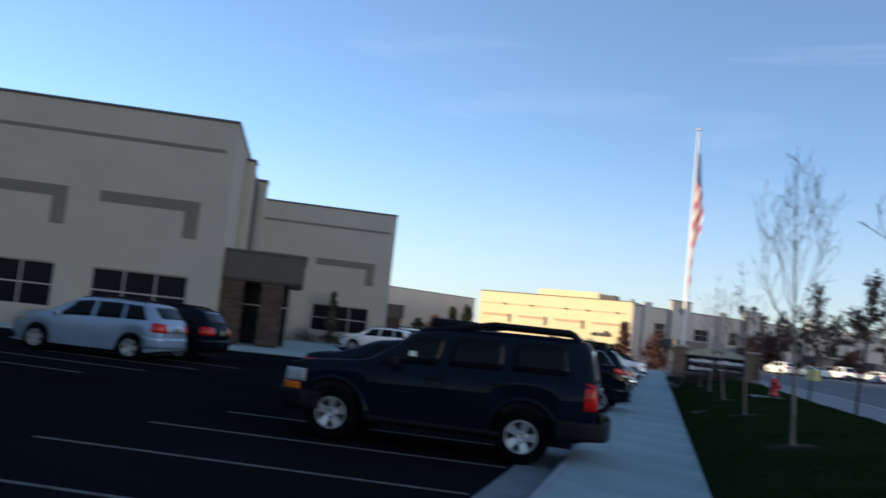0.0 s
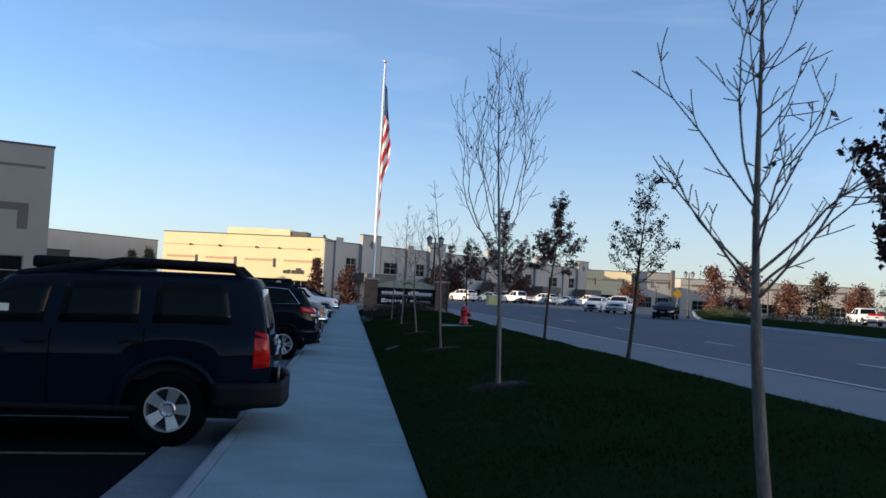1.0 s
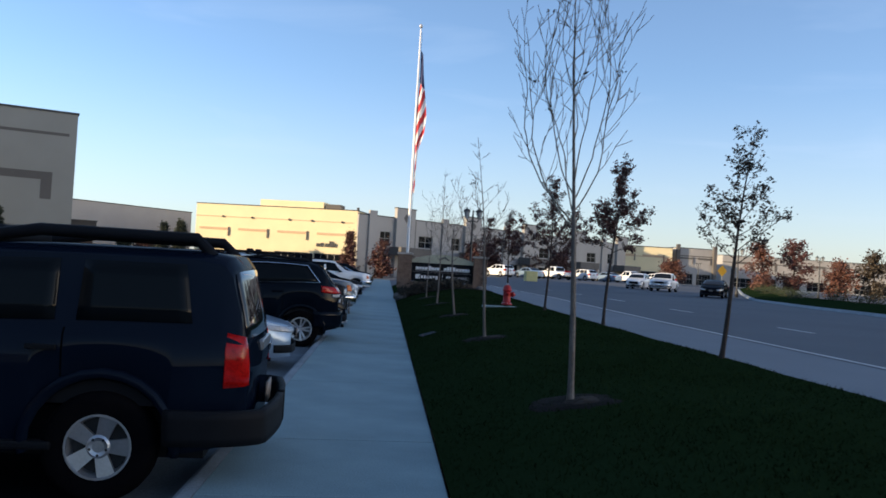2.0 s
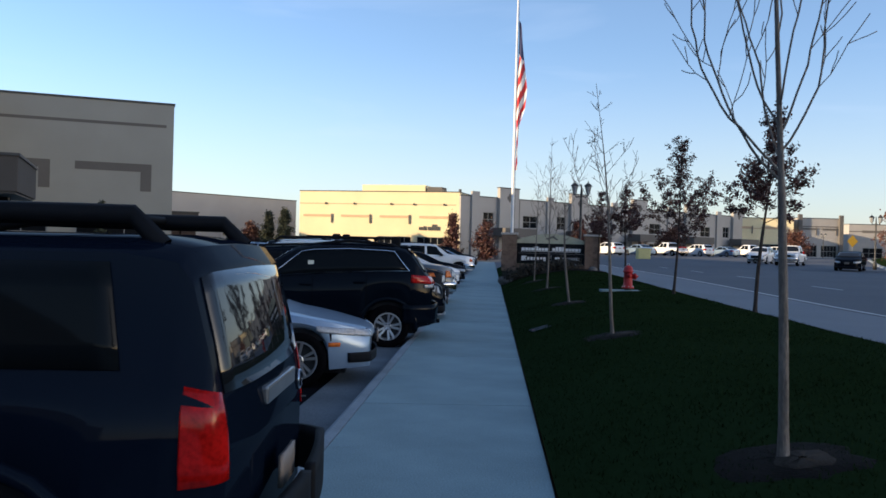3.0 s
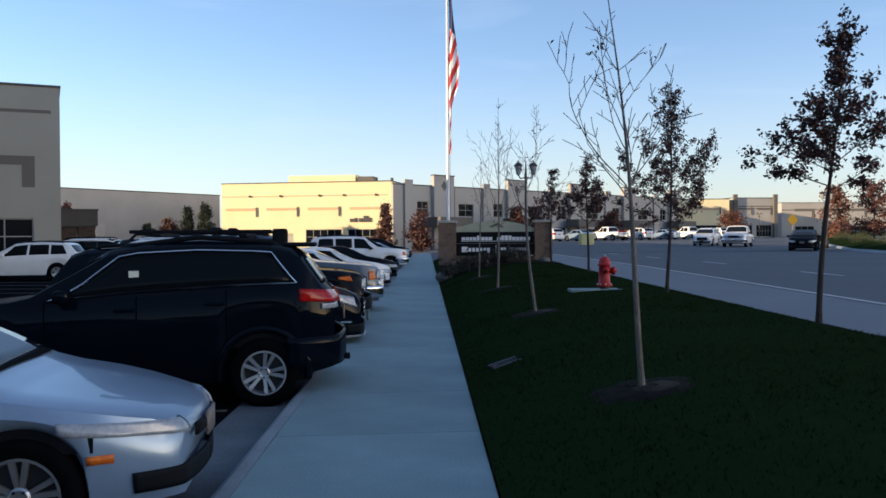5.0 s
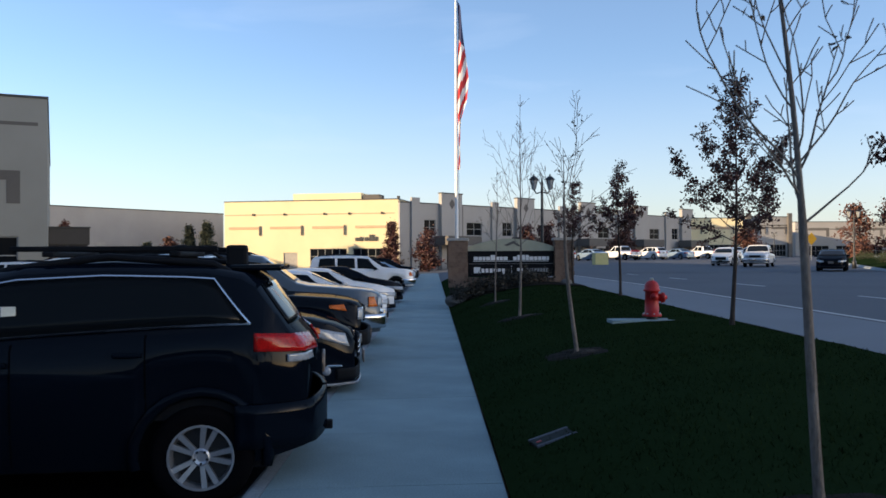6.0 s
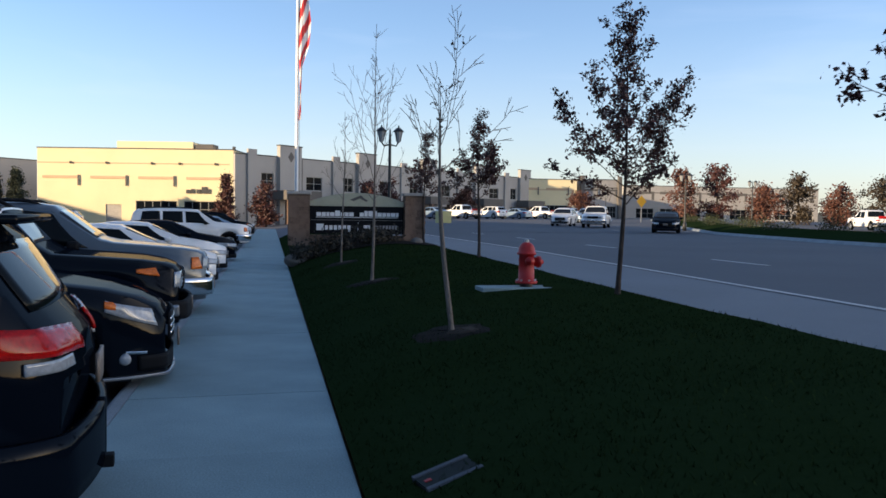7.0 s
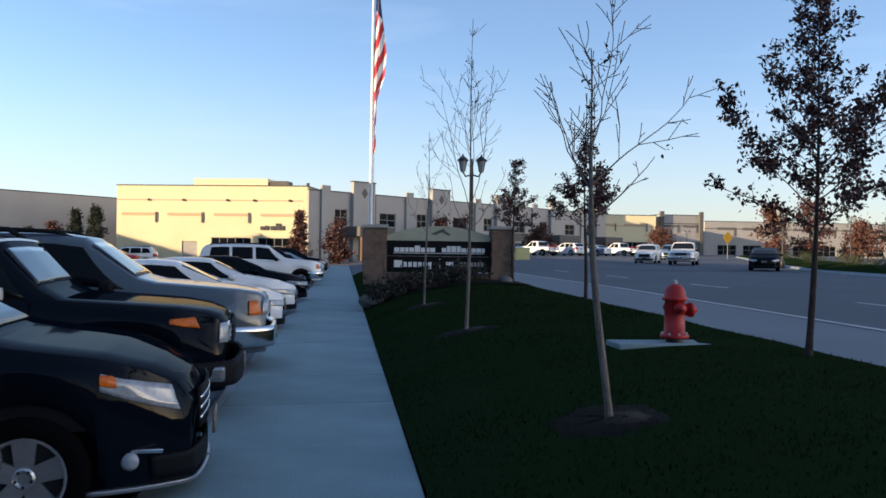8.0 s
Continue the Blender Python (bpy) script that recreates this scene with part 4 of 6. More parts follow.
# ---------------------------------------------------------------- vehicles
def car(sp, m, body_paint, label, category="car", near=True, group="parked cars", name="car"):
    """A vehicle from its side profile. Local x runs from the rear bumper (0) to the front (L), centred on the origin."""
    L, W, r = sp["L"], sp["W"], sp["r"]
    root = thing(name, m, label, category, group)
    tx, tz = zip(*sp["top"])
    bx, bz = zip(*sp["belt"])
    fx = L - sp["fo"]
    rx = fx - sp["wb"]
    sill = sp.get("sill", 0.28)
    ra, fa = sp.get("taper", (0.10, 0.16))
    fl = sp.get("front_round", 0.75)
    tumble = sp.get("tumble", 0.30)
    arch = r + sp.get("gap", 0.07)

    bow_r, bow_f = sp.get("bow", (0.07, 0.09))

    def bent(x, y):
        """Rounds both ends in plan, so that the corners sit behind the middle."""
        q = (2 * y / W) ** 2
        return x + bow_r * q * max(0.0, 1 - x / 0.75) - bow_f * q * max(0.0, 1 - (L - x) / 0.75)

    def section(x):
        zt = float(np.interp(x, tx, tz))
        zb = min(float(np.interp(x, bx, bz)), zt - 0.012)
        hw = W / 2 * (1 - ra * max(0, (0.6 - x) / 0.6) ** 2.4 - fa * max(0, (x - L + fl) / fl) ** 2.4)
        edge = min(x, L - x)
        if edge < 0.09:
            k = 1 - math.sqrt(max(0.0, 1 - (1 - edge / 0.09) ** 2))
            hw *= 1 - 0.07 * k
            zt -= 0.035 * k
            zb = min(zb, zt - 0.012)
        bot = sill + 0.10 * max(0, (0.5 - x) / 0.5) + 0.02 * max(0, (x - L + 0.5) / 0.5)
        for wx in (rx, fx):
            d = abs(x - wx)
            if d < arch:
                bot = max(bot, r + math.sqrt(arch * arch - d * d))
        bot = min(bot, zb - 0.08)
        g = zt - zb
        k = min(1, g / 0.3)
        e = hw * 0.955 - tumble * g
        return [(hw * 0.94, bot), (hw * 0.985, bot + 0.3 * (zb - bot)), (hw, bot + 0.65 * (zb - bot)), (hw * 0.99, zb - 0.045),
                (hw * 0.955, zb), (hw * 0.955 - tumble * g * 0.86, zb + 0.86 * g), (e - 0.07 * k, zb + 0.965 * g), (e * 0.55, zt - 0.006), (0.0, zt)]

    def at(x, k):
        s = section(x)
        i = min(7, int(k))
        f = k - i
        return (s[i][0] * (1 - f) + s[i + 1][0] * f, s[i][1] * (1 - f) + s[i + 1][1] * f)

    def skin(x, z):
        s = section(x)
        return float(np.interp(z, [p[1] for p in s], [p[0] for p in s]))

    keys = set(spread(0, L, 60 if near else 34)) | set(tx) | {e for d in (0.006, 0.018, 0.036, 0.06, 0.09) for e in (d, L - d)}
    for wx in (rx, fx):
        keys |= {wx + arch * math.cos(a * math.pi / 10) for a in range(11)}
    ends = sorted(tx)
    for a, b in zip(ends, ends[1:]):
        if b - a < 0.6:
            keys |= set(spread(a, b, 3))
    xs = sorted(k for k in keys if 0 <= k <= L)
    xs = [x for i, x in enumerate(xs) if i == 0 or x - xs[i - 1] > 0.004]
    verts, faces = [], []
    n = 17
    for x in xs:
        s = section(x)
        ring = [(-y, z) for y, z in s] + [(y, z) for y, z in reversed(s[:-1])]
        verts += [(bent(x, y) - L / 2, y, z) for y, z in ring]
    for i in range(len(xs) - 1):
        for k in range(n - 1):
            faces.append((i * n + k, i * n + k + 1, (i + 1) * n + k + 1, (i + 1) * n + k))
    last = (len(xs) - 1) * n
    for k in range(8):
        a, b = k, 16 - k
        if k < 7:
            faces.append((a, b, b - 1, a + 1))
            faces.append((last + a, last + a + 1, last + b - 1, last + b))
    faces.append((7, 9, 8))
    faces.append((last + 7, last + 8, last + 9))
    me = mesh("body", verts, faces, body_paint, smooth=True)
    me.set_sharp_from_angle(angle=radians(38))
    ob_of("body", me, root)

    def grid(nm, cols, mat, label_="", thick=0.012, parent=None, smooth=True):
        k = len(cols[0])
        v = [(bent(p[0], p[1]) - L / 2, p[1], p[2]) for c in cols for p in c]
        f = [(i * k + j, i * k + j + 1, (i + 1) * k + j + 1, (i + 1) * k + j) for i in range(len(cols) - 1) for j in range(k - 1)]
        o = ob_of(nm, mesh(nm, v, f, mat, smooth=smooth), parent or root, label_)
        if thick:
            md = o.modifiers.new("thickness", "SOLIDIFY")
            md.thickness, md.offset = thick, 0
        return o

    def side_window(x0b, x0t, x1b, x1t, sgn, k0=4.10, k1=4.93, mat=None):
        cols = []
        for s in range(9):
            col = []
            for t in range(5):
                f = t / 4
                x = (x0b + (x0t - x0b) * f) * (1 - s / 8) + (x1b + (x1t - x1b) * f) * s / 8
                y, z = at(x, k0 + (k1 - k0) * f)
                col.append((x, sgn * (y + 0.006), z))
            cols.append(col)
        return grid("side_window", cols, mat or M_GLASS, thick=0.004)

    for w in sp["windows"]:
        for sgn in (-1, 1):
            o = side_window(*w, sgn)
            if sp.get("chrome"):
                pts = [Vector(v.co) for v in o.data.vertices]
                loop = [pts[5 * s] for s in range(9)] + [pts[8 * 5 + t] for t in range(1, 5)] + [pts[5 * s + 4] for s in range(7, -1, -1)] + [pts[t] for t in range(3, -1, -1)]
                v, f = [], []
                tube(v, f, [p + Vector((0, sgn * 0.006, 0)) for p in loop], [0.009] * len(loop), 5)
                ob_of("window_trim", mesh("window_trim", v, f, M_CHROME), o, "chrome window trim")

    def cross(nm, xa, xb, width, dx, dz, mat, lab=""):
        cols = []
        for i in range(7):
            x = xa + (xb - xa) * i / 6
            col = []
            for j in range(-6, 7):
                s = section(x)
                y = s[5][0] * width * j / 6
                z = float(np.interp(-abs(y), [-s[5][0] - 0.001, -s[6][0], -s[7][0], 0], [s[5][1], s[6][1], s[7][1], s[8][1]]))
                col.append((x + dx, y, z + dz))
            cols.append(col)
        return grid(nm, cols, mat, lab, 0.004)

    c0, c1 = sp["ws"]
    cross("windshield", c0 - 0.05, c1 + 0.06, 0.93, 0.004, 0.006, M_REARGLASS, "sky-reflecting windshield")
    g0, g1 = sp["rg"]
    cross("rear_window", g0, g1, sp.get("rgw", 0.88), -0.004, 0.004, sp.get("rg_mat") or M_GLASS)

    def wrap(nm, xa, y_in, z0, z1, sgn, mat, off=0.012, front=True, thick=0.02, lab="", parent=None):
        """A piece that wraps a corner, from xa on the flank to y_in on the end; z0 and z1 are (outer, inner) heights."""
        end = L if front else 0.0

        kept = {}

        def outline(z):
            """The body's outline at that height, from the flank round to the end, with the distance run along it."""
            if round(z, 3) in kept:
                return kept[round(z, 3)]
            xs_ = spread(xa, end, 60 if near else 20)
            pts = []
            for x in xs_:
                y = skin(x, z)
                if y <= y_in:
                    break
                pts.append((x, y))
            pts = pts or [(xa, skin(xa, z))]
            pts.append((pts[-1][0], y_in))
            run = [0.0]
            for p, q in zip(pts, pts[1:]):
                run.append(run[-1] + math.hypot(q[0] - p[0], q[1] - p[1]))
            kept[round(z, 3)] = pts, run
            return pts, run

        cols = []
        steps = 24 if near else 10
        for i in range(steps + 1):
            f = i / steps
            lo, hi = z0[0] + (z0[1] - z0[0]) * f, z1[0] + (z1[1] - z1[0]) * f
            col = []
            for t in range(5):
                z = lo + (hi - lo) * t / 4
                pts, run = outline(z)
                d = f * run[-1]
                x = float(np.interp(d, run, [p[0] for p in pts]))
                y = float(np.interp(d, run, [p[1] for p in pts]))
                k = min(1.0, max(0.0, (d - 0.7 * run[-2]) / max(0.3 * run[-2], 0.02)))
                out = off * k * (1 if front else -1)
                col.append((x + out, sgn * (y + off * (1 - 0.6 * k)), z))
            cols.append(col)
        return grid(nm, cols, mat, lab, thick, parent)

    def across(nm, half, z0, z1, mat, off=0.012, front=True, thick=0.02, lab="", steps=8, bow=0.0):
        end = (L + off) if front else -off
        cols = [[(end - (1 if front else -1) * bow * (2 * i / steps - 1) ** 2, -half + 2 * half * i / steps, z) for z in (z0, (z0 + z1) / 2, z1)] for i in range(steps + 1)]
        return grid(nm, cols, mat, lab, thick)

    for a in sp["head"]:
        for sgn in (-1, 1):
            wrap("headlight", *a[:4], sgn, M_HEAD, parent=None)
    for a in sp.get("amber", ()):
        for sgn in (-1, 1):
            wrap("turn_signal", *a[:4], sgn, M_AMBER, 0.016)
    for x0, x1, z0, z1 in sp.get("marker", ()):
        for sgn in (-1, 1):
            cols = [[(x0 + (x1 - x0) * i / 4, sgn * (skin(x0 + (x1 - x0) * i / 4, z) + 0.005), z) for z in (z0, z1)] for i in range(5)]
            grid("side_marker", cols, M_AMBER, thick=0.012)
    for a in sp["tail"]:
        for sgn in (-1, 1):
            wrap("tail_light", *a[:4], sgn, M_TAIL, sp.get("tail_off", 0.012), False, sp.get("tail_off", 0.012) * 1.6)
    if "bumper_f" in sp:
        bz0, bz1, boff, bmat = sp["bumper_f"]
        for sgn in (-1, 1):
            wrap("front_bumper", L - 0.62, 0.0, (bz0, bz0), (bz1, bz1), sgn, bmat or body_paint, boff, True, 0.05)
    if "bumper_r" in sp:
        bz0, bz1, boff, bmat = sp["bumper_r"]
        for sgn in (-1, 1):
            wrap("rear_bumper", 0.55, 0.0, (bz0, bz0), (bz1, bz1), sgn, bmat or body_paint, boff, False, 0.05)
    for ia, iz0, iz1 in sp.get("intake", ()):
        for sgn in (-1, 1):
            wrap("air_intake", ia, 0.0, (iz0, iz0), (iz1, iz1), sgn, M_TRIM, 0.010)
    for ia, iz0, iz1 in sp.get("lamp_strip", ()):
        for sgn in (-1, 1):
            wrap("reverse_light", ia, 0.56, (iz0, iz0), (iz1, iz1), sgn, M_HEAD, 0.012, False)
    for gi, (gh, gz0, gz1, gm) in enumerate(sp["grille"]):
        across("grille", gh, gz0, gz1, gm, 0.012)
        if near and gi == 0:
            for k in range(1, 4):
                z = gz0 + (gz1 - gz0) * k / 4
                across("grille_bar", gh * 0.97, z - 0.012, z + 0.012, M_CHROME if sp.get("chromebars") else M_TRIM, 0.024, thick=0.012)
    across("plate", 0.16, sp.get("pz", 0.42), sp.get("pz", 0.42) + 0.15, M_PLATE, sp.get("poff", 0.075))
    across("plate", 0.16, sp.get("prz", 0.85), sp.get("prz", 0.85) + 0.15, M_PLATE, sp.get("proff", 0.03), front=False)

    # wheels
    tw = sp.get("tw", 0.115)
    rr = sp["rim"]
    prof = [(rr * 0.98, -tw * 0.8), (r * 0.86, -tw), (r * 0.97, -tw * 0.78), (r, -tw * 0.35), (r, tw * 0.35), (r * 0.97, tw * 0.78), (r * 0.86, tw), (rr * 0.98, tw * 0.8)]
    for wx in (rx, fx):
        for sgn in (-1, 1):
            bm = bmesh.new()
            lathe(bm, prof, 32, "y")
            for v in list(bm.faces):
                if len(v.verts) > 4:
                    bm.faces.remove(v)
            y = sgn * (W / 2 - tw - 0.012)
            tyre = part("wheel", bm, M_TYRE, root, "black tyre", True)
            tyre.matrix_basis = pose(wx - L / 2, y, r)
            bm = bmesh.new()
            face = sgn * tw * 0.55
            lathe(bm, [(rr * 0.97, sgn * tw * 0.78), (rr * 1.0, sgn * tw * 0.86), (rr * 0.93, sgn * tw * 0.86), (rr * 0.88, sgn * tw * 0.45), (rr * 0.86, -sgn * tw * 0.3)], 28, "y")
            for v in list(bm.faces):
                if len(v.verts) > 4:
                    bm.faces.remove(v)
            ns = sp.get("spokes", 5)
            turns = [2 * math.pi * k / ns + math.pi / 2 + 0.3 * (wx == rx) + e * radians(sp.get("pair", 0)) for k in range(ns) for e in ((-1, 1) if sp.get("pair") else (0,))]
            for a in turns:
                ca, sa = math.cos(a), math.sin(a)
                wd = rr * sp.get("spoke_w", 0.17)
                q = []
                for rad, ww, yy in ((rr * 0.16, wd * 0.9, face * 1.15), (rr * 0.92, wd * sp.get("spoke_t", 1.15), face * 1.45)):
                    for e in (-1, 1):
                        for dd in (0, -sgn * 0.03):
                            q.append(bm.verts.new((rad * ca - e * ww * sa, yy + dd, rad * sa + e * ww * ca)))
                for f in ((0, 2, 6, 4), (0, 4, 5, 1), (2, 3, 7, 6), (1, 5, 7, 3)):
                    bm.faces.new([q[i] for i in f])
            hb = rr * sp.get("hub", 0.27)
            lathe(bm, [(hb, face * 0.9), (hb, face * 1.25), (hb * 0.8, face * 1.4), (hb * 0.5, face * 1.3)], 18, "y")
            rim = part("rim", bm, M_RIM, tyre, "silver alloy rim", False)
            bm = bmesh.new()
            lathe(bm, [(rr * 0.9, -sgn * 0.01), (rr * 0.9, sgn * 0.012), (rr * 0.3, sgn * 0.012)], 20, "y")
            part("brake", bm, M_RIMDARK, tyre)
            if near:
                bm = bmesh.new()
                for k in range(5):
                    a = 2 * math.pi * (k + 0.5) / 5 + math.pi / 2
                    lathe(bm, [(rr * 0.045, face * 1.2), (rr * 0.045, face * 1.44)], 6, "y", (hb * 0.72 * math.cos(a), 0, hb * 0.72 * math.sin(a)))
                part("lug_nuts", bm, M_RIMDARK, tyre)
    part("underbody", boxed(0.35 - L / 2, L / 2 - 0.35, -W * 0.36, W * 0.36, sill - 0.06, 0.62), M_TRIM, root)
    for wx in (rx, fx):
        part("wheel_housing", boxed(wx - arch - L / 2, wx + arch - L / 2, -W * 0.46, W * 0.46, r + arch * 0.6, r + arch * 0.98), M_TRIM, root)
    if sp.get("roof_cap"):
        panel = cross("roof_panel", *sp["roof_cap"][:2], 1.01, 0.0, -0.03, sp["roof_cap"][2], "white painted roof")
        panel.modifiers["thickness"].thickness = 0.09
    # mirrors, handles, seams
    zc = float(np.interp(c0, bx, bz))
    for sgn in (-1, 1):
        y = skin(c0 - 0.35, zc + 0.02)
        bm = bmesh.new()
        box(bm, c0 - 0.45 - L / 2, c0 - 0.29 - L / 2, min(sgn * y, sgn * (y + 0.21)), max(sgn * y, sgn * (y + 0.21)), zc + 0.01, zc + 0.145, 0.045)
        part("side_mirror", bm, sp.get("mirror", None) or body_paint, root, "", True)
    if near:
        for sgn in (-1, 1):
            for x in sp["seams"]:
                cols = []
                for t in range(9):
                    k = 0.15 + 3.85 * t / 8
                    col = []
                    for dx in (-0.006, 0.006):
                        y, z = at(x, k)
                        col.append((x + dx, sgn * (y + 0.0025), z))
                    cols.append(col)
                grid("door_seam", cols, M_SEAM, thick=0)
            for x in sp["handles"]:
                z = float(np.interp(x, bx, bz)) - 0.13
                y = skin(x, z)
                part("door_handle", boxed(x - 0.10 - L / 2, x + 0.10 - L / 2, min(sgn * y, sgn * (y + 0.035)), max(sgn * y, sgn * (y + 0.035)), z - 0.018, z + 0.018, 0.008),
                     sp.get("handle_mat") or body_paint, root)
    if sp.get("flares"):
        for wx in (rx, fx):
            for sgn in (-1, 1):
                pts = []
                for a in range(15):
                    t = math.pi * (a / 14) * 1.16 - math.pi * 0.08
                    x = wx + (arch + 0.03) * math.cos(t)
                    z = max(sill, r + (arch + 0.03) * math.sin(t))
                    pts.append(Vector((x - L / 2, sgn * (skin(x, min(z, section(x)[4][1])) + 0.004), z)))
                v, f = [], []
                tube(v, f, pts, [0.045] * 15, 6)
                ob_of("fender_flare", mesh("fender_flare", v, f, sp["flares"] if sp["flares"] is not True else body_paint, smooth=True), root)
    if sp.get("rails"):
        x0, x1, hgt = sp["rails"]
        for sgn in (-1, 1):
            s0 = section((x0 + x1) / 2)
            y = s0[6][0] - 0.04
            z = lambda x: section(x)[6][1]
            pts = [Vector((x0 - L / 2, sgn * y, z(x0) - 0.02)), Vector((x0 + 0.12 - L / 2, sgn * y, z(x0) + hgt)), Vector(((x0 + x1) / 2 - L / 2, sgn * y, z((x0 + x1) / 2) + hgt)),
                   Vector((x1 - 0.2 - L / 2, sgn * y, z(x1) + hgt)), Vector((x1 - L / 2, sgn * y, z(x1) - 0.02))]
            v, f = [], []
            tube(v, f, pts, [sp.get("rail_r", 0.028)] * 5, 8)
            ob_of("roof_rail", mesh("roof_rail", v, f, M_TRIM, smooth=True), root)
        if near:
            for x in (x0 + 0.45, x1 - 0.65):
                v, f = [], []
                yy = section(x)[6][0] - 0.05
                tube(v, f, [Vector((x - L / 2, -yy, section(x)[6][1] + hgt)), Vector((x - L / 2, yy, section(x)[6][1] + hgt))], [0.02, 0.02], 8)
                ob_of("roof_bar", mesh("roof_bar", v, f, M_TRIM, smooth=True), root)
    if sp.get("hitch"):
        part("tow_hitch", boxed(-L / 2 - 0.10, -L / 2 + 0.1, -0.04, 0.04, 0.37, 0.44, 0.01), M_TRIM, root)
    return root, section, at, skin


XTERRA = dict(L=4.54, W=1.85, r=0.385, rim=0.225, wb=2.70, fo=0.82, sill=0.34, gap=0.09, tumble=0.15, taper=(0.05, 0.10), spokes=5, spoke_w=0.19, spoke_t=1.45, hub=0.36, tw=0.13,
              tail_off=0.005, top=[(0, 0.98), (0.02, 1.10), (0.08, 1.36), (0.16, 1.65), (0.23, 1.74), (0.45, 1.775), (1.5, 1.77), (2.2, 1.74), (2.62, 1.68), (3.22, 1.22), (3.4, 1.17), (4.2, 1.10), (4.46, 1.04), (4.54, 0.96)],
              belt=[(0, 1.16), (0.2, 1.21), (1.0, 1.20), (3.2, 1.13), (3.4, 1.10), (4.3, 1.0), (4.54, 0.85)],
              ws=(3.24, 2.62), rg=(0.035, 0.155), rgw=0.93, rg_mat=M_REARGLASS,
              windows=[(0.42, 0.5, 1.22, 1.2), (1.36, 1.36, 2.12, 2.06), (2.26, 2.2, 3.1, 2.62)],
              head=[(4.2, 0.5, (0.78, 0.76), (0.96, 0.95))], amber=[(4.28, 0.72, (0.66, 0.66), (0.76, 0.76))],
              tail=[(0.16, 0.80, (0.82, 0.84), (1.20, 1.17))],
              bumper_f=(0.42, 0.66, 0.05, M_TRIM), bumper_r=(0.44, 0.68, 0.13, M_TRIM), grille=[(0.48, 0.70, 0.94, M_TRIM)],
              rail_r=0.045, rails=(0.36, 2.75, 0.10), seams=(1.29, 2.17, 3.12), handles=(1.42, 2.3), flares=True, mirror=M_TRIM, handle_mat=M_TRIM, prz=0.62, hitch=False)
JEEP = dict(bow=(0.15, 0.10), lamp_strip=[(0.12, 1.03, 1.085)], L=4.82, W=1.94, r=0.37, rim=0.235, wb=2.915, fo=1.08, taper=(0.20, 0.16), sill=0.30, gap=0.07, tumble=0.30, spokes=5, pair=12, spoke_w=0.07, spoke_t=1.25, tw=0.13, chrome=True,
            top=[(0, 1.02), (0.03, 1.14), (0.14, 1.27), (0.40, 1.62), (0.52, 1.69), (0.8, 1.74), (1.5, 1.775), (2.1, 1.75), (2.42, 1.68), (3.15, 1.20), (3.35, 1.15), (4.4, 1.04), (4.74, 0.98), (4.82, 0.91)],
            belt=[(0, 1.12), (0.3, 1.29), (1.0, 1.26), (3.0, 1.14), (3.5, 1.10), (4.3, 1.03), (4.82, 0.88)],
            ws=(3.17, 2.44), rg=(0.16, 0.385), rgw=0.84,
            windows=[(0.42, 0.74, 2.98, 2.30)],
            head=[(4.3, 0.55, (0.76, 0.75), (0.90, 0.90))], tail=[(0.38, 0.34, (1.12, 1.08), (1.25, 1.20))],
            bumper_r=(0.42, 0.74, 0.03, None), bumper_f=(0.36, 0.62, 0.03, None), grille=[(0.5, 0.74, 0.90, M_CHROME)],
            rails=(0.65, 2.4, 0.045), seams=(1.2, 2.1, 3.0), handles=(1.32, 2.22), flares=True, prz=0.86, hitch=True)
MAZDA = dict(bow=(0.08, 0.16), L=4.92, W=1.84, r=0.335, rim=0.232, wb=2.79, fo=0.90, sill=0.22, gap=0.055, spokes=5, pair=11, spoke_w=0.06, spoke_t=1.2, tumble=0.34, taper=(0.12, 0.34), front_round=1.05,
             top=[(0, 0.72), (0.04, 0.98), (0.3, 1.05), (0.75, 1.07), (1.55, 1.40), (1.9, 1.455), (2.4, 1.47), (2.8, 1.44), (3.72, 0.94), (3.9, 0.885), (4.45, 0.79), (4.76, 0.73), (4.88, 0.685), (4.92, 0.64)],
             belt=[(0, 0.95), (0.6, 1.0), (1.5, 0.99), (3.4, 0.91), (3.9, 0.84), (4.5, 0.74), (4.92, 0.53)],
             ws=(3.74, 2.84), rg=(0.86, 1.5), windows=[(1.05, 1.6, 2.0, 1.98), (2.1, 2.08, 3.45, 2.8)],
             head=[(4.24, 0.46, (0.68, 0.60), (0.75, 0.69))], marker=[(4.42, 4.58, 0.50, 0.55)], tail=[(0.35, 0.5, (0.78, 0.78), (0.94, 0.94))],
             intake=[(4.68, 0.30, 0.42)], grille=[(0.36, 0.545, 0.62, M_TRIM)], seams=(1.2, 2.05, 3.35), handles=(1.5, 2.4), prz=0.75, pz=0.50, poff=0.03)
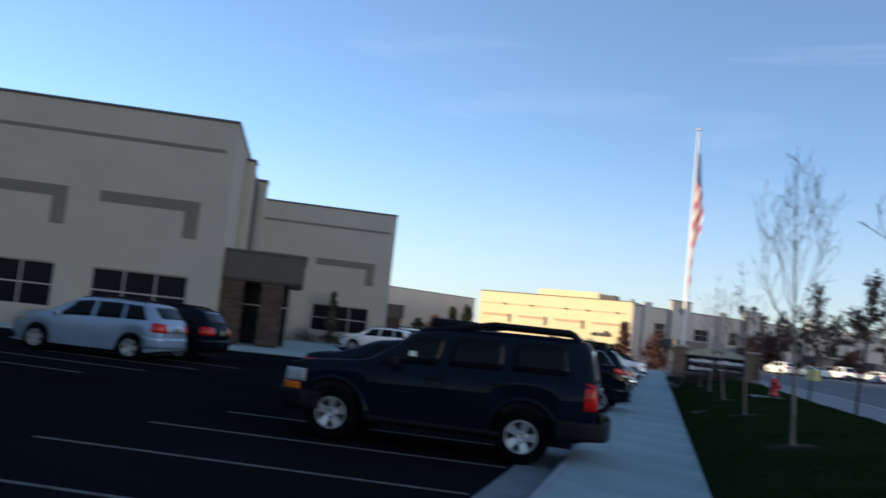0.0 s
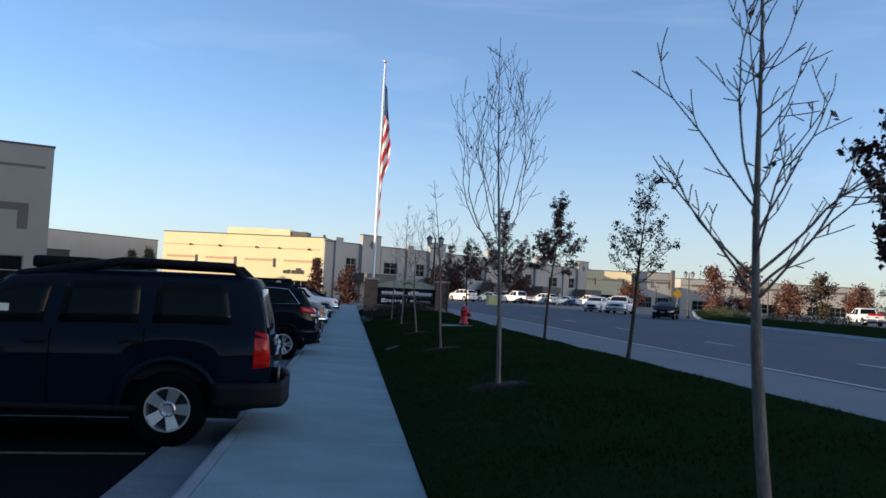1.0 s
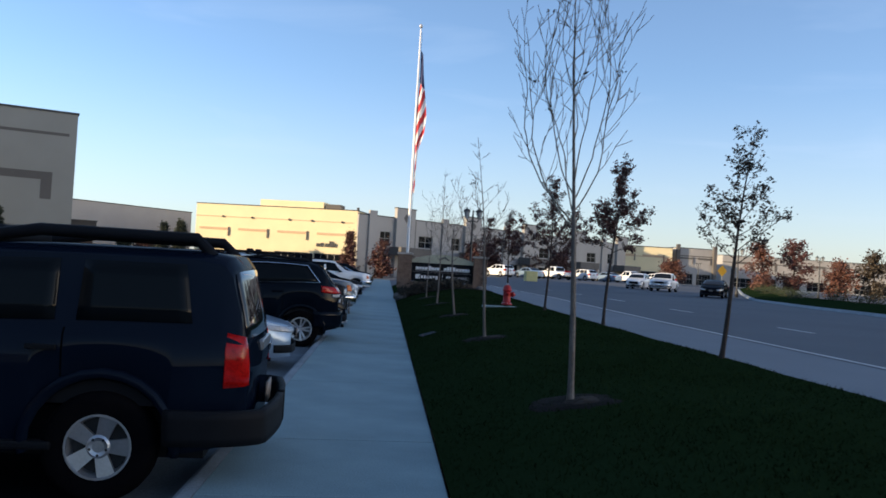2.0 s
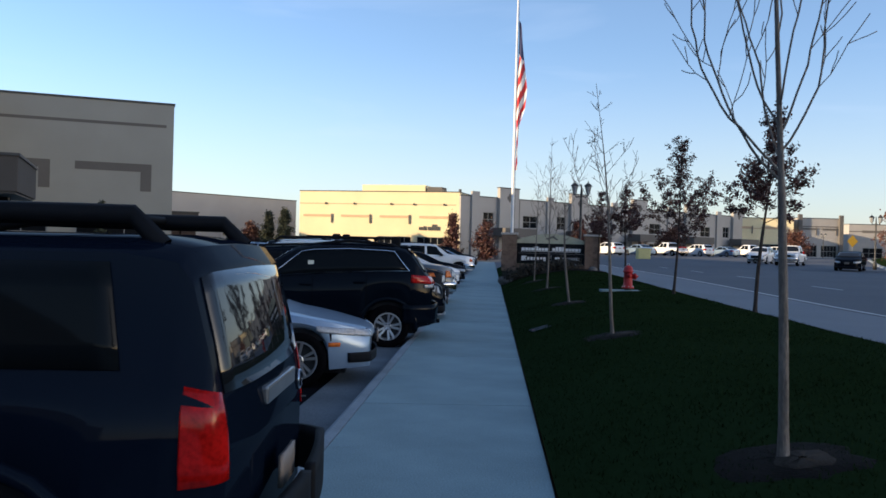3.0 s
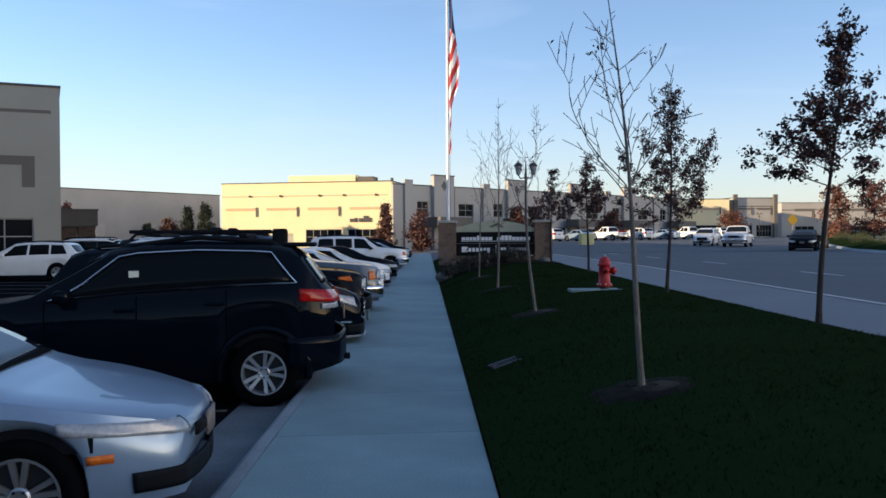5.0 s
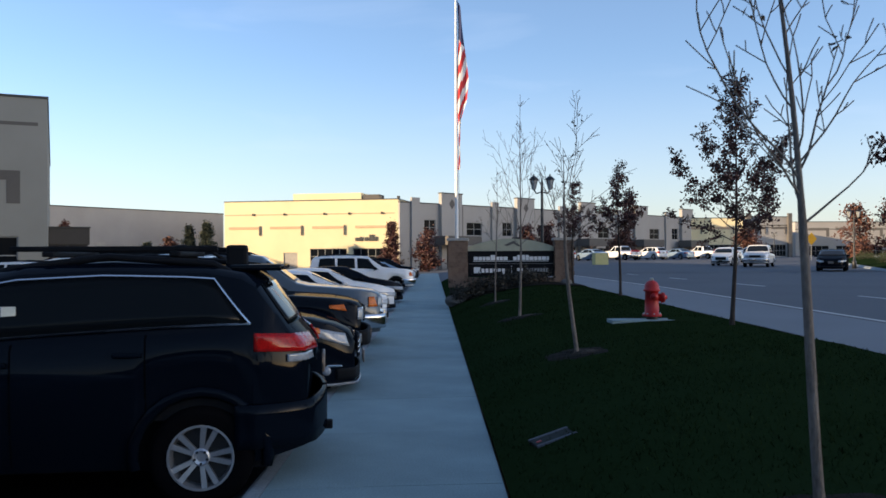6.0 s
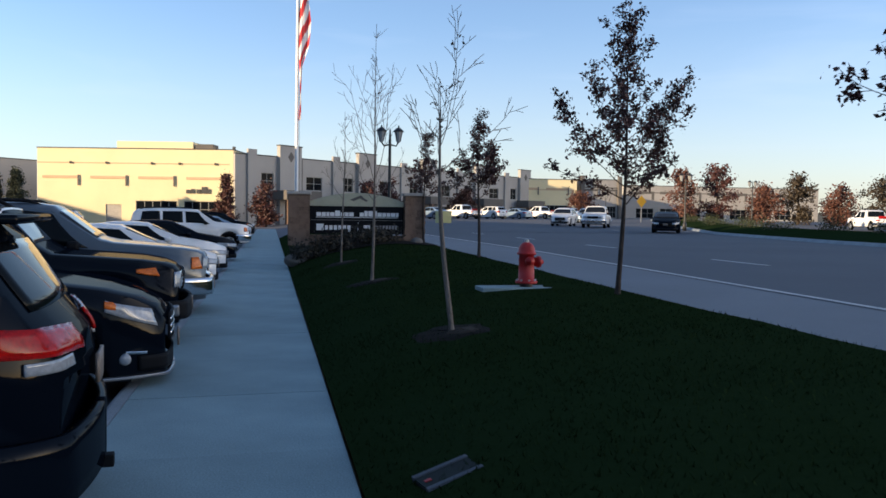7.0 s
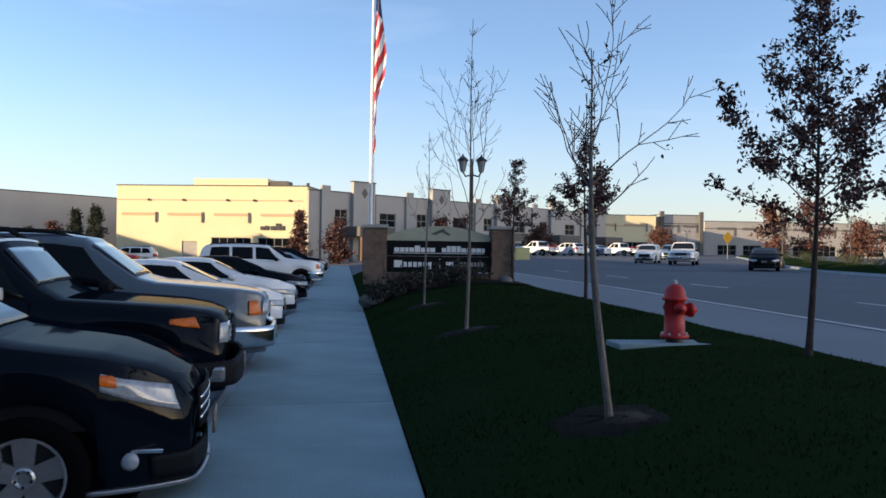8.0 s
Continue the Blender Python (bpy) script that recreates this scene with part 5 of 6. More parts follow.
CAMRY = dict(MAZDA, L=4.80, chromebars=True, fo=0.93, head=[(4.18, 0.42, (0.63, 0.58), (0.75, 0.70))], marker=[],
             intake=[(4.45, 0.24, 0.36)], grille=[(0.36, 0.56, 0.71, M_TRIM)],
             top=[(0, 0.74), (0.04, 1.0), (0.3, 1.07), (0.7, 1.09), (1.45, 1.40), (1.85, 1.46), (2.35, 1.47), (2.75, 1.44), (3.6, 1.04), (3.8, 1.0), (4.4, 0.91), (4.66, 0.83), (4.77, 0.79), (4.80, 0.75)],
             belt=[(0, 0.96), (0.6, 1.0), (1.5, 0.99), (3.4, 0.95), (3.9, 0.92), (4.5, 0.80), (4.8, 0.55)], ws=(3.62, 2.8), windows=[(1.0, 1.5, 1.9, 1.9), (2.0, 1.98, 3.35, 2.75)], seams=(1.1, 1.95, 3.25), handles=(1.4, 2.3))
EQUINOX = dict(bow=(0.08, 0.14), L=4.77, W=1.84, r=0.36, rim=0.24, wb=2.857, fo=0.97, sill=0.25, tumble=0.30, taper=(0.10, 0.30), front_round=1.0, spokes=5, spoke_w=0.22, spoke_t=1.3, chromebars=True,
               top=[(0, 0.95), (0.03, 1.08), (0.12, 1.22), (0.42, 1.58), (0.6, 1.64), (1.5, 1.69), (2.3, 1.68), (2.7, 1.62), (3.5, 1.16), (3.7, 1.12), (4.2, 1.05), (4.5, 0.97), (4.68, 0.88), (4.77, 0.76)],
               belt=[(0, 1.05), (0.5, 1.12), (3.3, 1.03), (3.8, 1.05), (4.4, 0.95), (4.77, 0.66)], ws=(3.52, 2.74), rg=(0.14, 0.4),
               windows=[(0.5, 0.72, 1.2, 1.2), (1.28, 1.28, 2.1, 2.06), (2.2, 2.15, 3.3, 2.7)],
               head=[(4.24, 0.66, (0.86, 0.70), (0.955, 0.86))], amber=[(4.24, 0.84, (0.89, 0.87), (0.95, 0.94))], tail=[(0.3, 0.55, (0.85, 0.85), (1.1, 1.1))],
               intake=[(4.55, 0.30, 0.44)], grille=[(0.46, 0.54, 0.80, M_TRIM)], bumper_f=(0.235, 0.262, 0.012, M_SATIN), rails=(0.7, 2.7, 0.05), seams=(1.24, 2.14, 3.2), handles=(1.4, 2.3), pz=0.44, poff=0.07)
FJ = dict(L=4.67, W=1.90, r=0.40, rim=0.225, wb=2.69, fo=0.88, sill=0.38, gap=0.09, tumble=0.16, taper=(0.06, 0.12),
          top=[(0, 0.9), (0.03, 1.1), (0.12, 1.66), (0.25, 1.78), (0.7, 1.81), (2.4, 1.81), (2.66, 1.78), (3.05, 1.33), (3.2, 1.24), (4.2, 1.17), (4.48, 1.13), (4.6, 1.09), (4.67, 1.03)],
          belt=[(0, 1.2), (0.5, 1.26), (3.0, 1.22), (3.3, 1.17), (4.2, 1.09), (4.67, 0.82)], ws=(3.07, 2.68), rg=(0.045, 0.115), rgw=0.8,
          windows=[(1.0, 1.0, 1.7, 1.7), (1.85, 1.85, 2.95, 2.7)],
          head=[(4.62, 0.50, (0.84, 0.84), (1.02, 1.02))], amber=[(4.16, 0.86, (1.02, 0.98), (1.06, 1.08))], tail=[(0.15, 0.7, (0.95, 0.95), (1.25, 1.25))],
          bumper_f=(0.46, 0.68, 0.09, M_TRIM), bumper_r=(0.46, 0.68, 0.08, M_TRIM), grille=[(0.52, 0.80, 1.02, M_TRIM)], roof_cap=(0.2, 2.68, P_WHITE), mirror=P_WHITE, rails=(0.4, 2.6, 0.10), seams=(1.75, 2.98), handles=(1.95,), flares=M_TRIM, pz=0.5, poff=0.12)
FORD = dict(L=5.2, W=2.0, r=0.39, rim=0.225, wb=3.02, fo=0.92, sill=0.36, gap=0.09, tumble=0.24, taper=(0.06, 0.20),
            top=[(0, 0.95), (0.03, 1.1), (0.22, 1.68), (0.4, 1.82), (1.0, 1.87), (2.6, 1.87), (2.95, 1.82), (3.6, 1.32), (3.8, 1.27), (4.8, 1.19), (5.06, 1.15), (5.16, 1.11), (5.2, 1.07)],
            belt=[(0, 1.15), (0.5, 1.22), (3.5, 1.16), (3.9, 1.12), (4.8, 1.03), (5.2, 0.82)], ws=(3.62, 2.98), rg=(0.06, 0.2),
            windows=[(0.5, 0.6, 1.35, 1.33), (1.45, 1.45, 2.3, 2.28), (2.42, 2.4, 3.45, 2.95)],
            head=[(5.15, 0.48, (0.86, 0.86), (1.04, 1.04))], amber=[(4.98, 0.80, (0.86, 0.86), (1.04, 1.04))], tail=[(0.2, 0.75, (0.85, 0.85), (1.3, 1.3))],
            bumper_f=(0.46, 0.72, 0.08, M_CHROME), bumper_r=(0.48, 0.72, 0.08, M_CHROME), grille=[(0.46, 0.80, 0.99, M_TRIM)], rails=(0.5, 2.8, 0.06), seams=(1.4, 2.36, 3.4), handles=(1.55, 2.55), chromebars=True, pz=0.5, poff=0.11, mirror=M_TRIM)
SUV = dict(EQUINOX, bumper_r=(0.42, 0.72, 0.03, None))
PICKUP = dict(FORD, L=5.6, fo=0.95, wb=3.5, top=[(0, 0.95), (0.02, 1.06), (1.9, 1.08), (1.95, 1.15), (2.1, 1.72), (2.3, 1.84), (3.4, 1.84), (4.0, 1.28), (4.2, 1.2), (5.2, 1.1), (5.5, 1.06), (5.6, 1.0)],
              belt=[(0, 1.0), (2.0, 1.04), (4.0, 1.12), (4.4, 1.1), (5.2, 1.02), (5.6, 0.82)], ws=(4.02, 3.42), rg=(1.97, 2.1), windows=[(2.3, 2.36, 3.0, 3.0), (3.08, 3.08, 3.9, 3.42)],
              head=[(5.5, 0.5, (0.80, 0.80), (0.99, 0.99))], amber=[], rails=None, seams=(3.04, 3.9), handles=(3.2,))
SEDAN = dict(CAMRY)


def park(sp, x_end, y, nose, body, label, near=True, turn=6.5, z=LOT, group="cars parked along the pavement", cat="car"):
    """Parks a vehicle at right angles to the pavement: x_end is its end nearest to the pavement, nose is +1 or -1."""
    half = sp["L"] / 2
    d = Vector((math.cos(radians(turn)), math.sin(radians(turn)), 0))
    c = Vector((x_end, y, lot_z(y) if z == LOT else z)) - d * half
    return car(sp, pose(c.x, c.y, c.z, 0, 0, turn if nose > 0 else turn + 180), body, label, cat, near, group)


xt, _, xat, _ = park(XTERRA, -0.34, 14.03, -1, P_NAVY, "dark navy boxy SUV with roof rack backed to the kerb", cat="SUV", turn=3.0)
park(CAMRY, -1.62, 18.3, 1, P_CAMRY, "dark slate sedan parked nose to the kerb")
park(MAZDA, -0.84, 21.05, 1, P_SILVER, "silver sedan parked nose to the kerb")
jp, _, jat, _ = park(JEEP, -0.35, 25.25, -1, P_BLACK, "black SUV with chrome window trim backed to the kerb", cat="SUV")
eq, _, _, eqskin = park(EQUINOX, -0.39, 29.25, 1, P_BLACK2, "black crossover parked nose to the kerb", cat="SUV")
fj, _, _, fjskin = park(FJ, -0.54, 31.9, 1, P_BLACK, "black retro off-roader with white roof", cat="SUV")
park(FORD, -0.45, 35.0, 1, P_GREY, "grey full-size SUV with chrome bumper", cat="SUV")
row = ((SEDAN, 40.4, P_WHITE, "white sedan parked nose to the kerb", -0.6), (SEDAN, 44.6, P_WHITE, "white sedan parked nose to the kerb", -0.6),
       (SEDAN, 49.6, P_BLACK, "black sedan parked nose to the kerb", -0.55), (FORD, 60.5, P_WHITE, "white full-size SUV parked nose to the kerb", -0.4),
       (SUV, 65.5, P_BLACK2, "black crossover parked in the row", -0.5), (SEDAN, 70.2, P_BLUE, "dark blue sedan parked in the row", -0.6),
       (SEDAN, 75.0, P_SILVER, "silver sedan parked in the row", -0.6), (SUV, 80.0, P_BLACK, "black crossover parked in the row", -0.5),
       (SEDAN, 86.0, P_WHITE, "white sedan parked in the row", -0.6))
for sp, y, pm, lab, xe in row:
    park(sp, xe, y, 1, pm, lab, near=y < 50)
for sp, y, pm, lab in ((SUV, 23.4, P_SILVER, "silver crossover parked facing the warehouse"), (SUV, 26.0, P_BLACK, "black crossover parked facing the warehouse"),
                       (SUV, 53.3, P_WHITE, "white SUV parked facing the warehouse"), (FJ, 58.0, P_BLACK, "black boxy SUV parked facing the warehouse"),
                       (SEDAN, 62.5, P_BLACK2, "black sedan parked facing the warehouse"), (SEDAN, 66.0, P_BLUE, "dark blue sedan parked facing the warehouse"),
                       (SUV, 69.5, P_SILVER, "silver crossover parked facing the wing"), (SEDAN, 73.5, P_BLACK, "black sedan parked facing the wing"),
                       (SEDAN, 78.0, P_WHITE, "white sedan parked facing the wing"), (SUV, 83.0, P_BLACK2, "black crossover parked facing the wing"),
                       (SEDAN, 88.5, P_RED, "dark red sedan parked facing the wing"), (SUV, 95.0, P_WHITE, "white crossover parked facing the wing")):
    park(sp, -13.0 if y < 30 else -14.5, y, -1, pm, lab, near=False, group="cars in the second row")
for k, (sp, x, y, pm, lab) in enumerate(((PICKUP, 27.9, 88.8, P_WHITE, "white pickup on the street, far off"), (SEDAN, 27.3, 74.5, P_BLACK2, "dark car on the street, far off"),
                                         (SUV, 27.1, 94.8, P_WHITE, "white crossover on the street, far off"), (SUV, 36.0, 112, P_SILVER, "silver crossover on the street, far off"))):
    car(sp, pose(x, y, float(street(y)) + 0.006, 0, 0, 242), pm, lab, "car", False, "street traffic")
for k in range(8):
    sp, pm, lab = ((PICKUP, P_WHITE, "white pickup in the lot across the street"), (SEDAN, P_RED, "red car in the lot across the street"), (SEDAN, P_SILVER, "silver car in the lot across the street"),
                   (SUV, P_WHITE, "white crossover in the lot across the street"))[k % 4]
    car(sp, pose(54 + 4.2 * k, 88 - 2.4 * k, float(street(88 - 2.4 * k)) + 0.06, 0, 0, 80), pm, lab, "car", False, "cars across the street")
for k in range(7):
    sp, pm, lab = ((SUV, P_WHITE, "white crossover by the far office row"), (SEDAN, P_SILVER, "silver sedan by the far office row"), (PICKUP, P_WHITE, "white pickup by the far office row"))[k % 3]
    car(sp, pose(16 + 4.6 * k, 122 + 3.2 * k, float(street(122 + 3.2 * k)) + 0.03, 0, 0, 120), pm, lab, "car", False, "cars by the office row")


# details of the two near SUVs
def sub(root, name, bm, mat, label="", smooth=False):
    return part(name, bm, mat, root, label, smooth)


hx = XTERRA["L"] / 2
sub(xt, "hatch_handle", boxed(-hx + 0.005, -hx + 0.08, -0.36, 0.30, 1.03, 1.11, 0.012), M_SATIN, "satin hatch pull")
bm = bmesh.new()
lathe(bm, [(0.055, -hx + 0.02), (0.06, -hx + 0.045), (0.045, -hx + 0.05), (0.04, -hx + 0.02)], 20, "x", (0, -0.62, 1.0))
for face in [f for f in bm.faces if len(f.verts) > 4]:
    bm.faces.remove(face)
sub(xt, "badge", bm, M_CHROME, "round chrome badge ring", True)
# pale patch painted for the light seen through the front window
wy, wz = xat(2.62, 4.4)
sub(xt, "tag_and_glow", boxed(2.58 - hx, 2.68 - hx, wy + 0.009, wy + 0.013, wz - 0.05, wz + 0.04), M_TAG, "small pale hang tag and glow patch in the window")
sub(xt, "rack_housing", boxed(-0.42, 0.24, -0.52, 0.52, 1.74, 1.87, 0.05), M_TRIM, "black gear basket lid", True)
sub(xt, "step_bar", boxed(-0.95, 0.95, -0.93, -0.82, 0.36, 0.42, 0.02), M_TRIM)
sub(xt, "step_bar", boxed(-0.95, 0.95, 0.82, 0.93, 0.36, 0.42, 0.02), M_TRIM)
ex = EQUINOX["L"] / 2
for e in (-1, 1):
    y = eqskin(4.42, 0.42) - 0.01
    bm = bmesh.new()
    lathe(bm, [(0.05, e * (y - 0.03)), (0.055, e * (y + 0.02)), (0.035, e * (y + 0.035))], 16, "y", (4.42 - ex - 0.05, 0, 0.42))
    sub(eq, "fog_lamp", bm, M_HEAD, "small round fog lamp", True)
    sub(eq, "fog_trim", boxed(4.36 - ex, 4.56 - ex, min(e * (y - 0.02), e * (y + 0.012)), max(e * (y - 0.02), e * (y + 0.012)), 0.465, 0.49, 0.006), M_CHROME, "chrome strip by the fog lamp")
fx_ = FJ["L"] / 2
for e in (-1, 1):
    y = fjskin(4.3, 0.56)
    sub(fj, "bumper_corner", boxed(4.28 - fx_, 4.62 - fx_, min(e * (y - 0.10), e * (y + 0.055)), max(e * (y - 0.10), e * (y + 0.055)), 0.50, 0.64, 0.03), M_SATIN, "silver bumper corner")
    sub(fj, "roof_lamp", boxed(1.9 - fx_ + 0.1 * e, 2.1 - fx_ + 0.1 * e, 0.42 * e - 0.09, 0.42 * e + 0.09, 1.84, 1.99, 0.05), M_TRIM, "black roof-rack lamp", True)
jx = JEEP["L"] / 2
# paper hang tag in the black SUV's window
ty, tz_ = jat(2.14, 4.45)
sub(jp, "tag_and_glow", boxed(2.09 - jx, 2.19 - jx, ty + 0.009, ty + 0.013, tz_ - 0.05, tz_ + 0.05), M_TAG, "small pale hang tag and glow patch in the window")
sub(jp, "spoiler", boxed(-jx + 0.28, -jx + 0.66, -0.60, 0.60, 1.69, 1.735, 0.015), P_BLACK, "black roof spoiler", True)
for x in (-1.35, -0.45):
    sub(jp, "rack_bar", boxed(x - 0.04, x + 0.04, -0.62, 0.62, 1.80, 1.84, 0.012), M_TRIM)
for y in (-0.5, 0.5):
    sub(jp, "rack_side", boxed(-1.65, -0.15, y - 0.025, y + 0.025, 1.84, 1.88, 0.01), M_TRIM)
sub(jp, "rack_foot", boxed(-1.78, -1.6, -0.5, -0.36, 1.70, 1.90, 0.03), M_TRIM)


# ---------------------------------------------------------------- sign, hydrant, lamps, flag
def stone_pillar(parent, x0, x1, y0, y1, z0, z1, seed):
    rng = random.Random(seed)
    core = part("pillar", boxed(x0 + 0.03, x1 - 0.03, y0 + 0.03, y1 - 0.03, z0, z1), M_STONE, parent, "stacked brown ledge-stone pillar")
    z = z0
    while z < z1 - 0.05:
        h = min(rng.uniform(0.12, 0.24), z1 - z)
        for face in range(4):
            a, b = (x0, x1) if face < 2 else (y0, y1)
            u = a
            while u < b - 0.02:
                w = min(rng.uniform(0.16, 0.36), b - u)
                if b - u - w < 0.08:
                    w = b - u
                o = rng.uniform(0.0, 0.03)
                if face == 0:
                    q = (u + 0.006, u + w - 0.006, y0 - o, y0 + 0.06)
                elif face == 1:
                    q = (u + 0.006, u + w - 0.006, y1 - 0.06, y1 + o)
                elif face == 2:
                    q = (x0 - o, x0 + 0.06, u + 0.006, u + w - 0.006)
                else:
                    q = (x1 - 0.06, x1 + o, u + 0.006, u + w - 0.006)
                part("stone", boxed(*q, z + 0.006, z + h - 0.006), M_STONE, core)
                u += w
        z += h
    return core


sgz = 0.60
sign = thing("monument_sign", pose(3.19, 46.5, sgz, 0, 0, -3.0), "black panel company sign between stone pillars", "sign")
sign.scale = (0.905, 0.9, 0.9)
stone_pillar(sign, -2.28, -1.6, -0.35, 0.35, 0, 1.72, 1)
stone_pillar(sign, 1.6, 2.28, -0.35, 0.35, 0, 1.72, 2)
for x in (-2.34, 1.54):
    part("cap", boxed(x, x + 0.8, -0.41, 0.41, 1.72, 1.82, 0.02), M_CAP, sign, "pale stone pillar cap")
part("base", boxed(-1.6, 1.6, -0.3, 0.3, 0, 0.36), M_STONE, sign)
part("panel", boxed(-1.58, 1.58, -0.14, 0.14, 0.40, 1.34, 0.01), M_SIGNFACE, sign, "black sign panel")
bm = bmesh.new()
lo, hi = [], []
for y in (-0.12, 0.12):
    pts = [(-1.58, 1.345)] + [(-1.58 + 3.16 * i / 12, 1.50 + 0.30 * (1 - (i / 6 - 1) ** 2)) for i in range(13)] + [(1.58, 1.345)]
    lo.append([bm.verts.new((x, y, z)) for x, z in pts])
bm.faces.new(lo[0])
bm.faces.new(list(reversed(lo[1])))
for i in range(15):
    bm.faces.new((lo[0][i], lo[1][i], lo[1][(i + 1) % 15], lo[0][(i + 1) % 15]))
bmesh.ops.recalc_face_normals(bm, faces=bm.faces)
part("arch", bm, M_SIGNTOP, sign, "cream arched sign crest")
part("divider", boxed(-1.55, 1.55, -0.155, -0.141, 0.865, 0.875), M_LETTER2, sign)
part("divider", boxed(0.02, 0.04, -0.155, -0.141, 0.44, 0.80), M_LETTER, sign)
rngs = random.Random(6)
x = -1.36
while x < 1.36:
    w = rngs.uniform(0.10, 0.17)
    if abs(x + 0.12) > 0.1:
        part("wording_bar", boxed(x, min(x + w, 1.4), -0.158, -0.141, 1.0, 1.0 + rngs.choice((0.13, 0.13, 0.19))), M_LETTER, sign)
    x += w + 0.02
part("wording_underline", boxed(-1.38, 1.38, -0.156, -0.141, 0.955, 0.975), M_LETTER, sign)
part("emblem", boxed(-1.36, -1.12, -0.158, -0.141, 0.52, 0.74, 0.005), M_LETTER, sign)
part("emblem", boxed(0.22, 0.44, -0.158, -0.141, 0.57, 0.70, 0.005), M_LETTER, sign)
for k in range(6):
    part("wording_bar", boxed(-1.08 + 0.15 * k, -0.97 + 0.15 * k, -0.158, -0.141, 0.54 - (0.07 if k == 5 else 0), 0.69), M_LETTER, sign)
for k in range(8):
    part("wording_bar", boxed(0.55 + 0.105 * k, 0.63 + 0.105 * k, -0.158, -0.141, 0.57, 0.70), M_LETTER2, sign)
for pts in (((-0.25, 1.56), (0.12, 1.72), (0.2, 1.66), (-0.12, 1.52)), ((0.0, 1.66), (0.3, 1.50), (0.36, 1.54), (0.1, 1.70))):
    bm = bmesh.new()
    f = [bm.verts.new((x, -0.135, z)) for x, z in pts]
    g = [bm.verts.new((x, -0.119, z)) for x, z in pts]
    bm.faces.new(f)
    for i in range(4):
        bm.faces.new((f[i], g[i], g[(i + 1) % 4], f[(i + 1) % 4]))
    bmesh.ops.recalc_face_normals(bm, faces=bm.faces)
    part("crest_mark", bm, M_BAND, sign)

for k, (x, y, s) in enumerate(((1.32, 44.6, 0.34), (1.28, 45.7, 0.24), (4.9, 45.5, 0.2))):
    bm = bmesh.new()
    bmesh.ops.create_icosphere(bm, subdivisions=3, radius=s)
    for v in bm.verts:
        v.co *= 1 + 0.25 * noise.noise(v.co * 4 + Vector((k * 9, 0, 0)))
        v.co.z *= 0.62
    rock = part("boulder", bm, M_BAND, None, "", True)
    rock.matrix_basis = pose(x, y, lz(x, y) + s * 0.3)
    tagged(rock, "rounded taupe landscape boulder by the sign", "boulder", "boulders by the sign")
bed = sheet("planting_bed", spread(1.25, 5.3, 10), spread(44.2, 48.5, 8), lambda x, y: lawn_z(x, y) + 0.03, M_DIRT, "bare brown planting bed round the sign", "planting bed")

hz = lz(4.19, 32.1) - 0.02
hyd = thing("fire_hydrant", pose(4.19, 32.1, hz), "red fire hydrant with a worn cap on the lawn", "fire hydrant")
hyd.scale = (0.92, 0.92, 0.88)
bm = bmesh.new()
lathe(bm, [(0.17, 0.10), (0.17, 0.14), (0.125, 0.15), (0.12, 0.36), (0.115, 0.56), (0.15, 0.57), (0.15, 0.60), (0.13, 0.61), (0.125, 0.68), (0.09, 0.74), (0.04, 0.77)], 24)
part("barrel", bm, M_RED, hyd, "", True)
bm = bmesh.new()
lathe(bm, [(0.035, 0.765), (0.035, 0.81), (0.02, 0.82)], 6)
part("operating_nut", bm, M_STEEL, hyd, "bare steel operating nut")
bm = bmesh.new()
lathe(bm, [(0.10, 0.0), (0.10, 0.10)], 20)
part("foot", bm, M_BLACKIRON, hyd)
bm = bmesh.new()
lathe(bm, [(0.075, 0.10), (0.075, 0.17), (0.095, 0.17), (0.095, 0.22), (0.04, 0.23), (0.035, 0.27)], 16, "x", (0, 0, 0.45))
part("pumper_outlet", bm, M_RED, hyd, "", True)
for s in (-1, 1):
    bm = bmesh.new()
    lathe(bm, [(0.055, s * 0.10), (0.055, s * 0.16), (0.07, s * 0.16), (0.07, s * 0.20), (0.025, s * 0.21), (0.025, s * 0.24)], 14, "y", (0, 0, 0.47))
    part("hose_outlet", bm, M_RED, hyd, "", True)
for k in range(8):
    a = k * 0.785
    part("bolt", boxed(0.15 * math.cos(a) - 0.012, 0.15 * math.cos(a) + 0.012, 0.15 * math.sin(a) - 0.012, 0.15 * math.sin(a) + 0.012, 0.138, 0.165), M_STEEL, hyd)
pad = part("hydrant_pad", boxed(-0.70, 0.62, -0.24, 0.24, -0.08, 0.04, 0.015), M_CONC, None)
pad.matrix_basis = pose(4.19, 32.1, hz)
tagged(pad, "pale concrete pad round the hydrant", "concrete pad", "", "structure")
vb = thing("valve_box", pose(1.53, 24.88, lz(1.53, 24.88) - 0.002, 0, -16, 12), "dark green valve box with grey rims sunk in lawn", "valve box")
part("body", boxed(-0.17, 0.17, -0.12, 0.12, -0.06, -0.004, 0.004), M_TRIM, vb)
for y in (-0.12, 0.085):
    part("rim", boxed(-0.17, 0.17, y, y + 0.035, -0.003, 0.016, 0.005), M_ROAD, vb, "grey worn rim")
part("lid", boxed(-0.165, 0.165, -0.082, 0.082, -0.003, 0.009, 0.003), M_TEAL, vb)
part("latch", boxed(-0.14, -0.10, -0.02, 0.01, 0.01, 0.014, 0.002), M_RED, vb, "faded red latch")


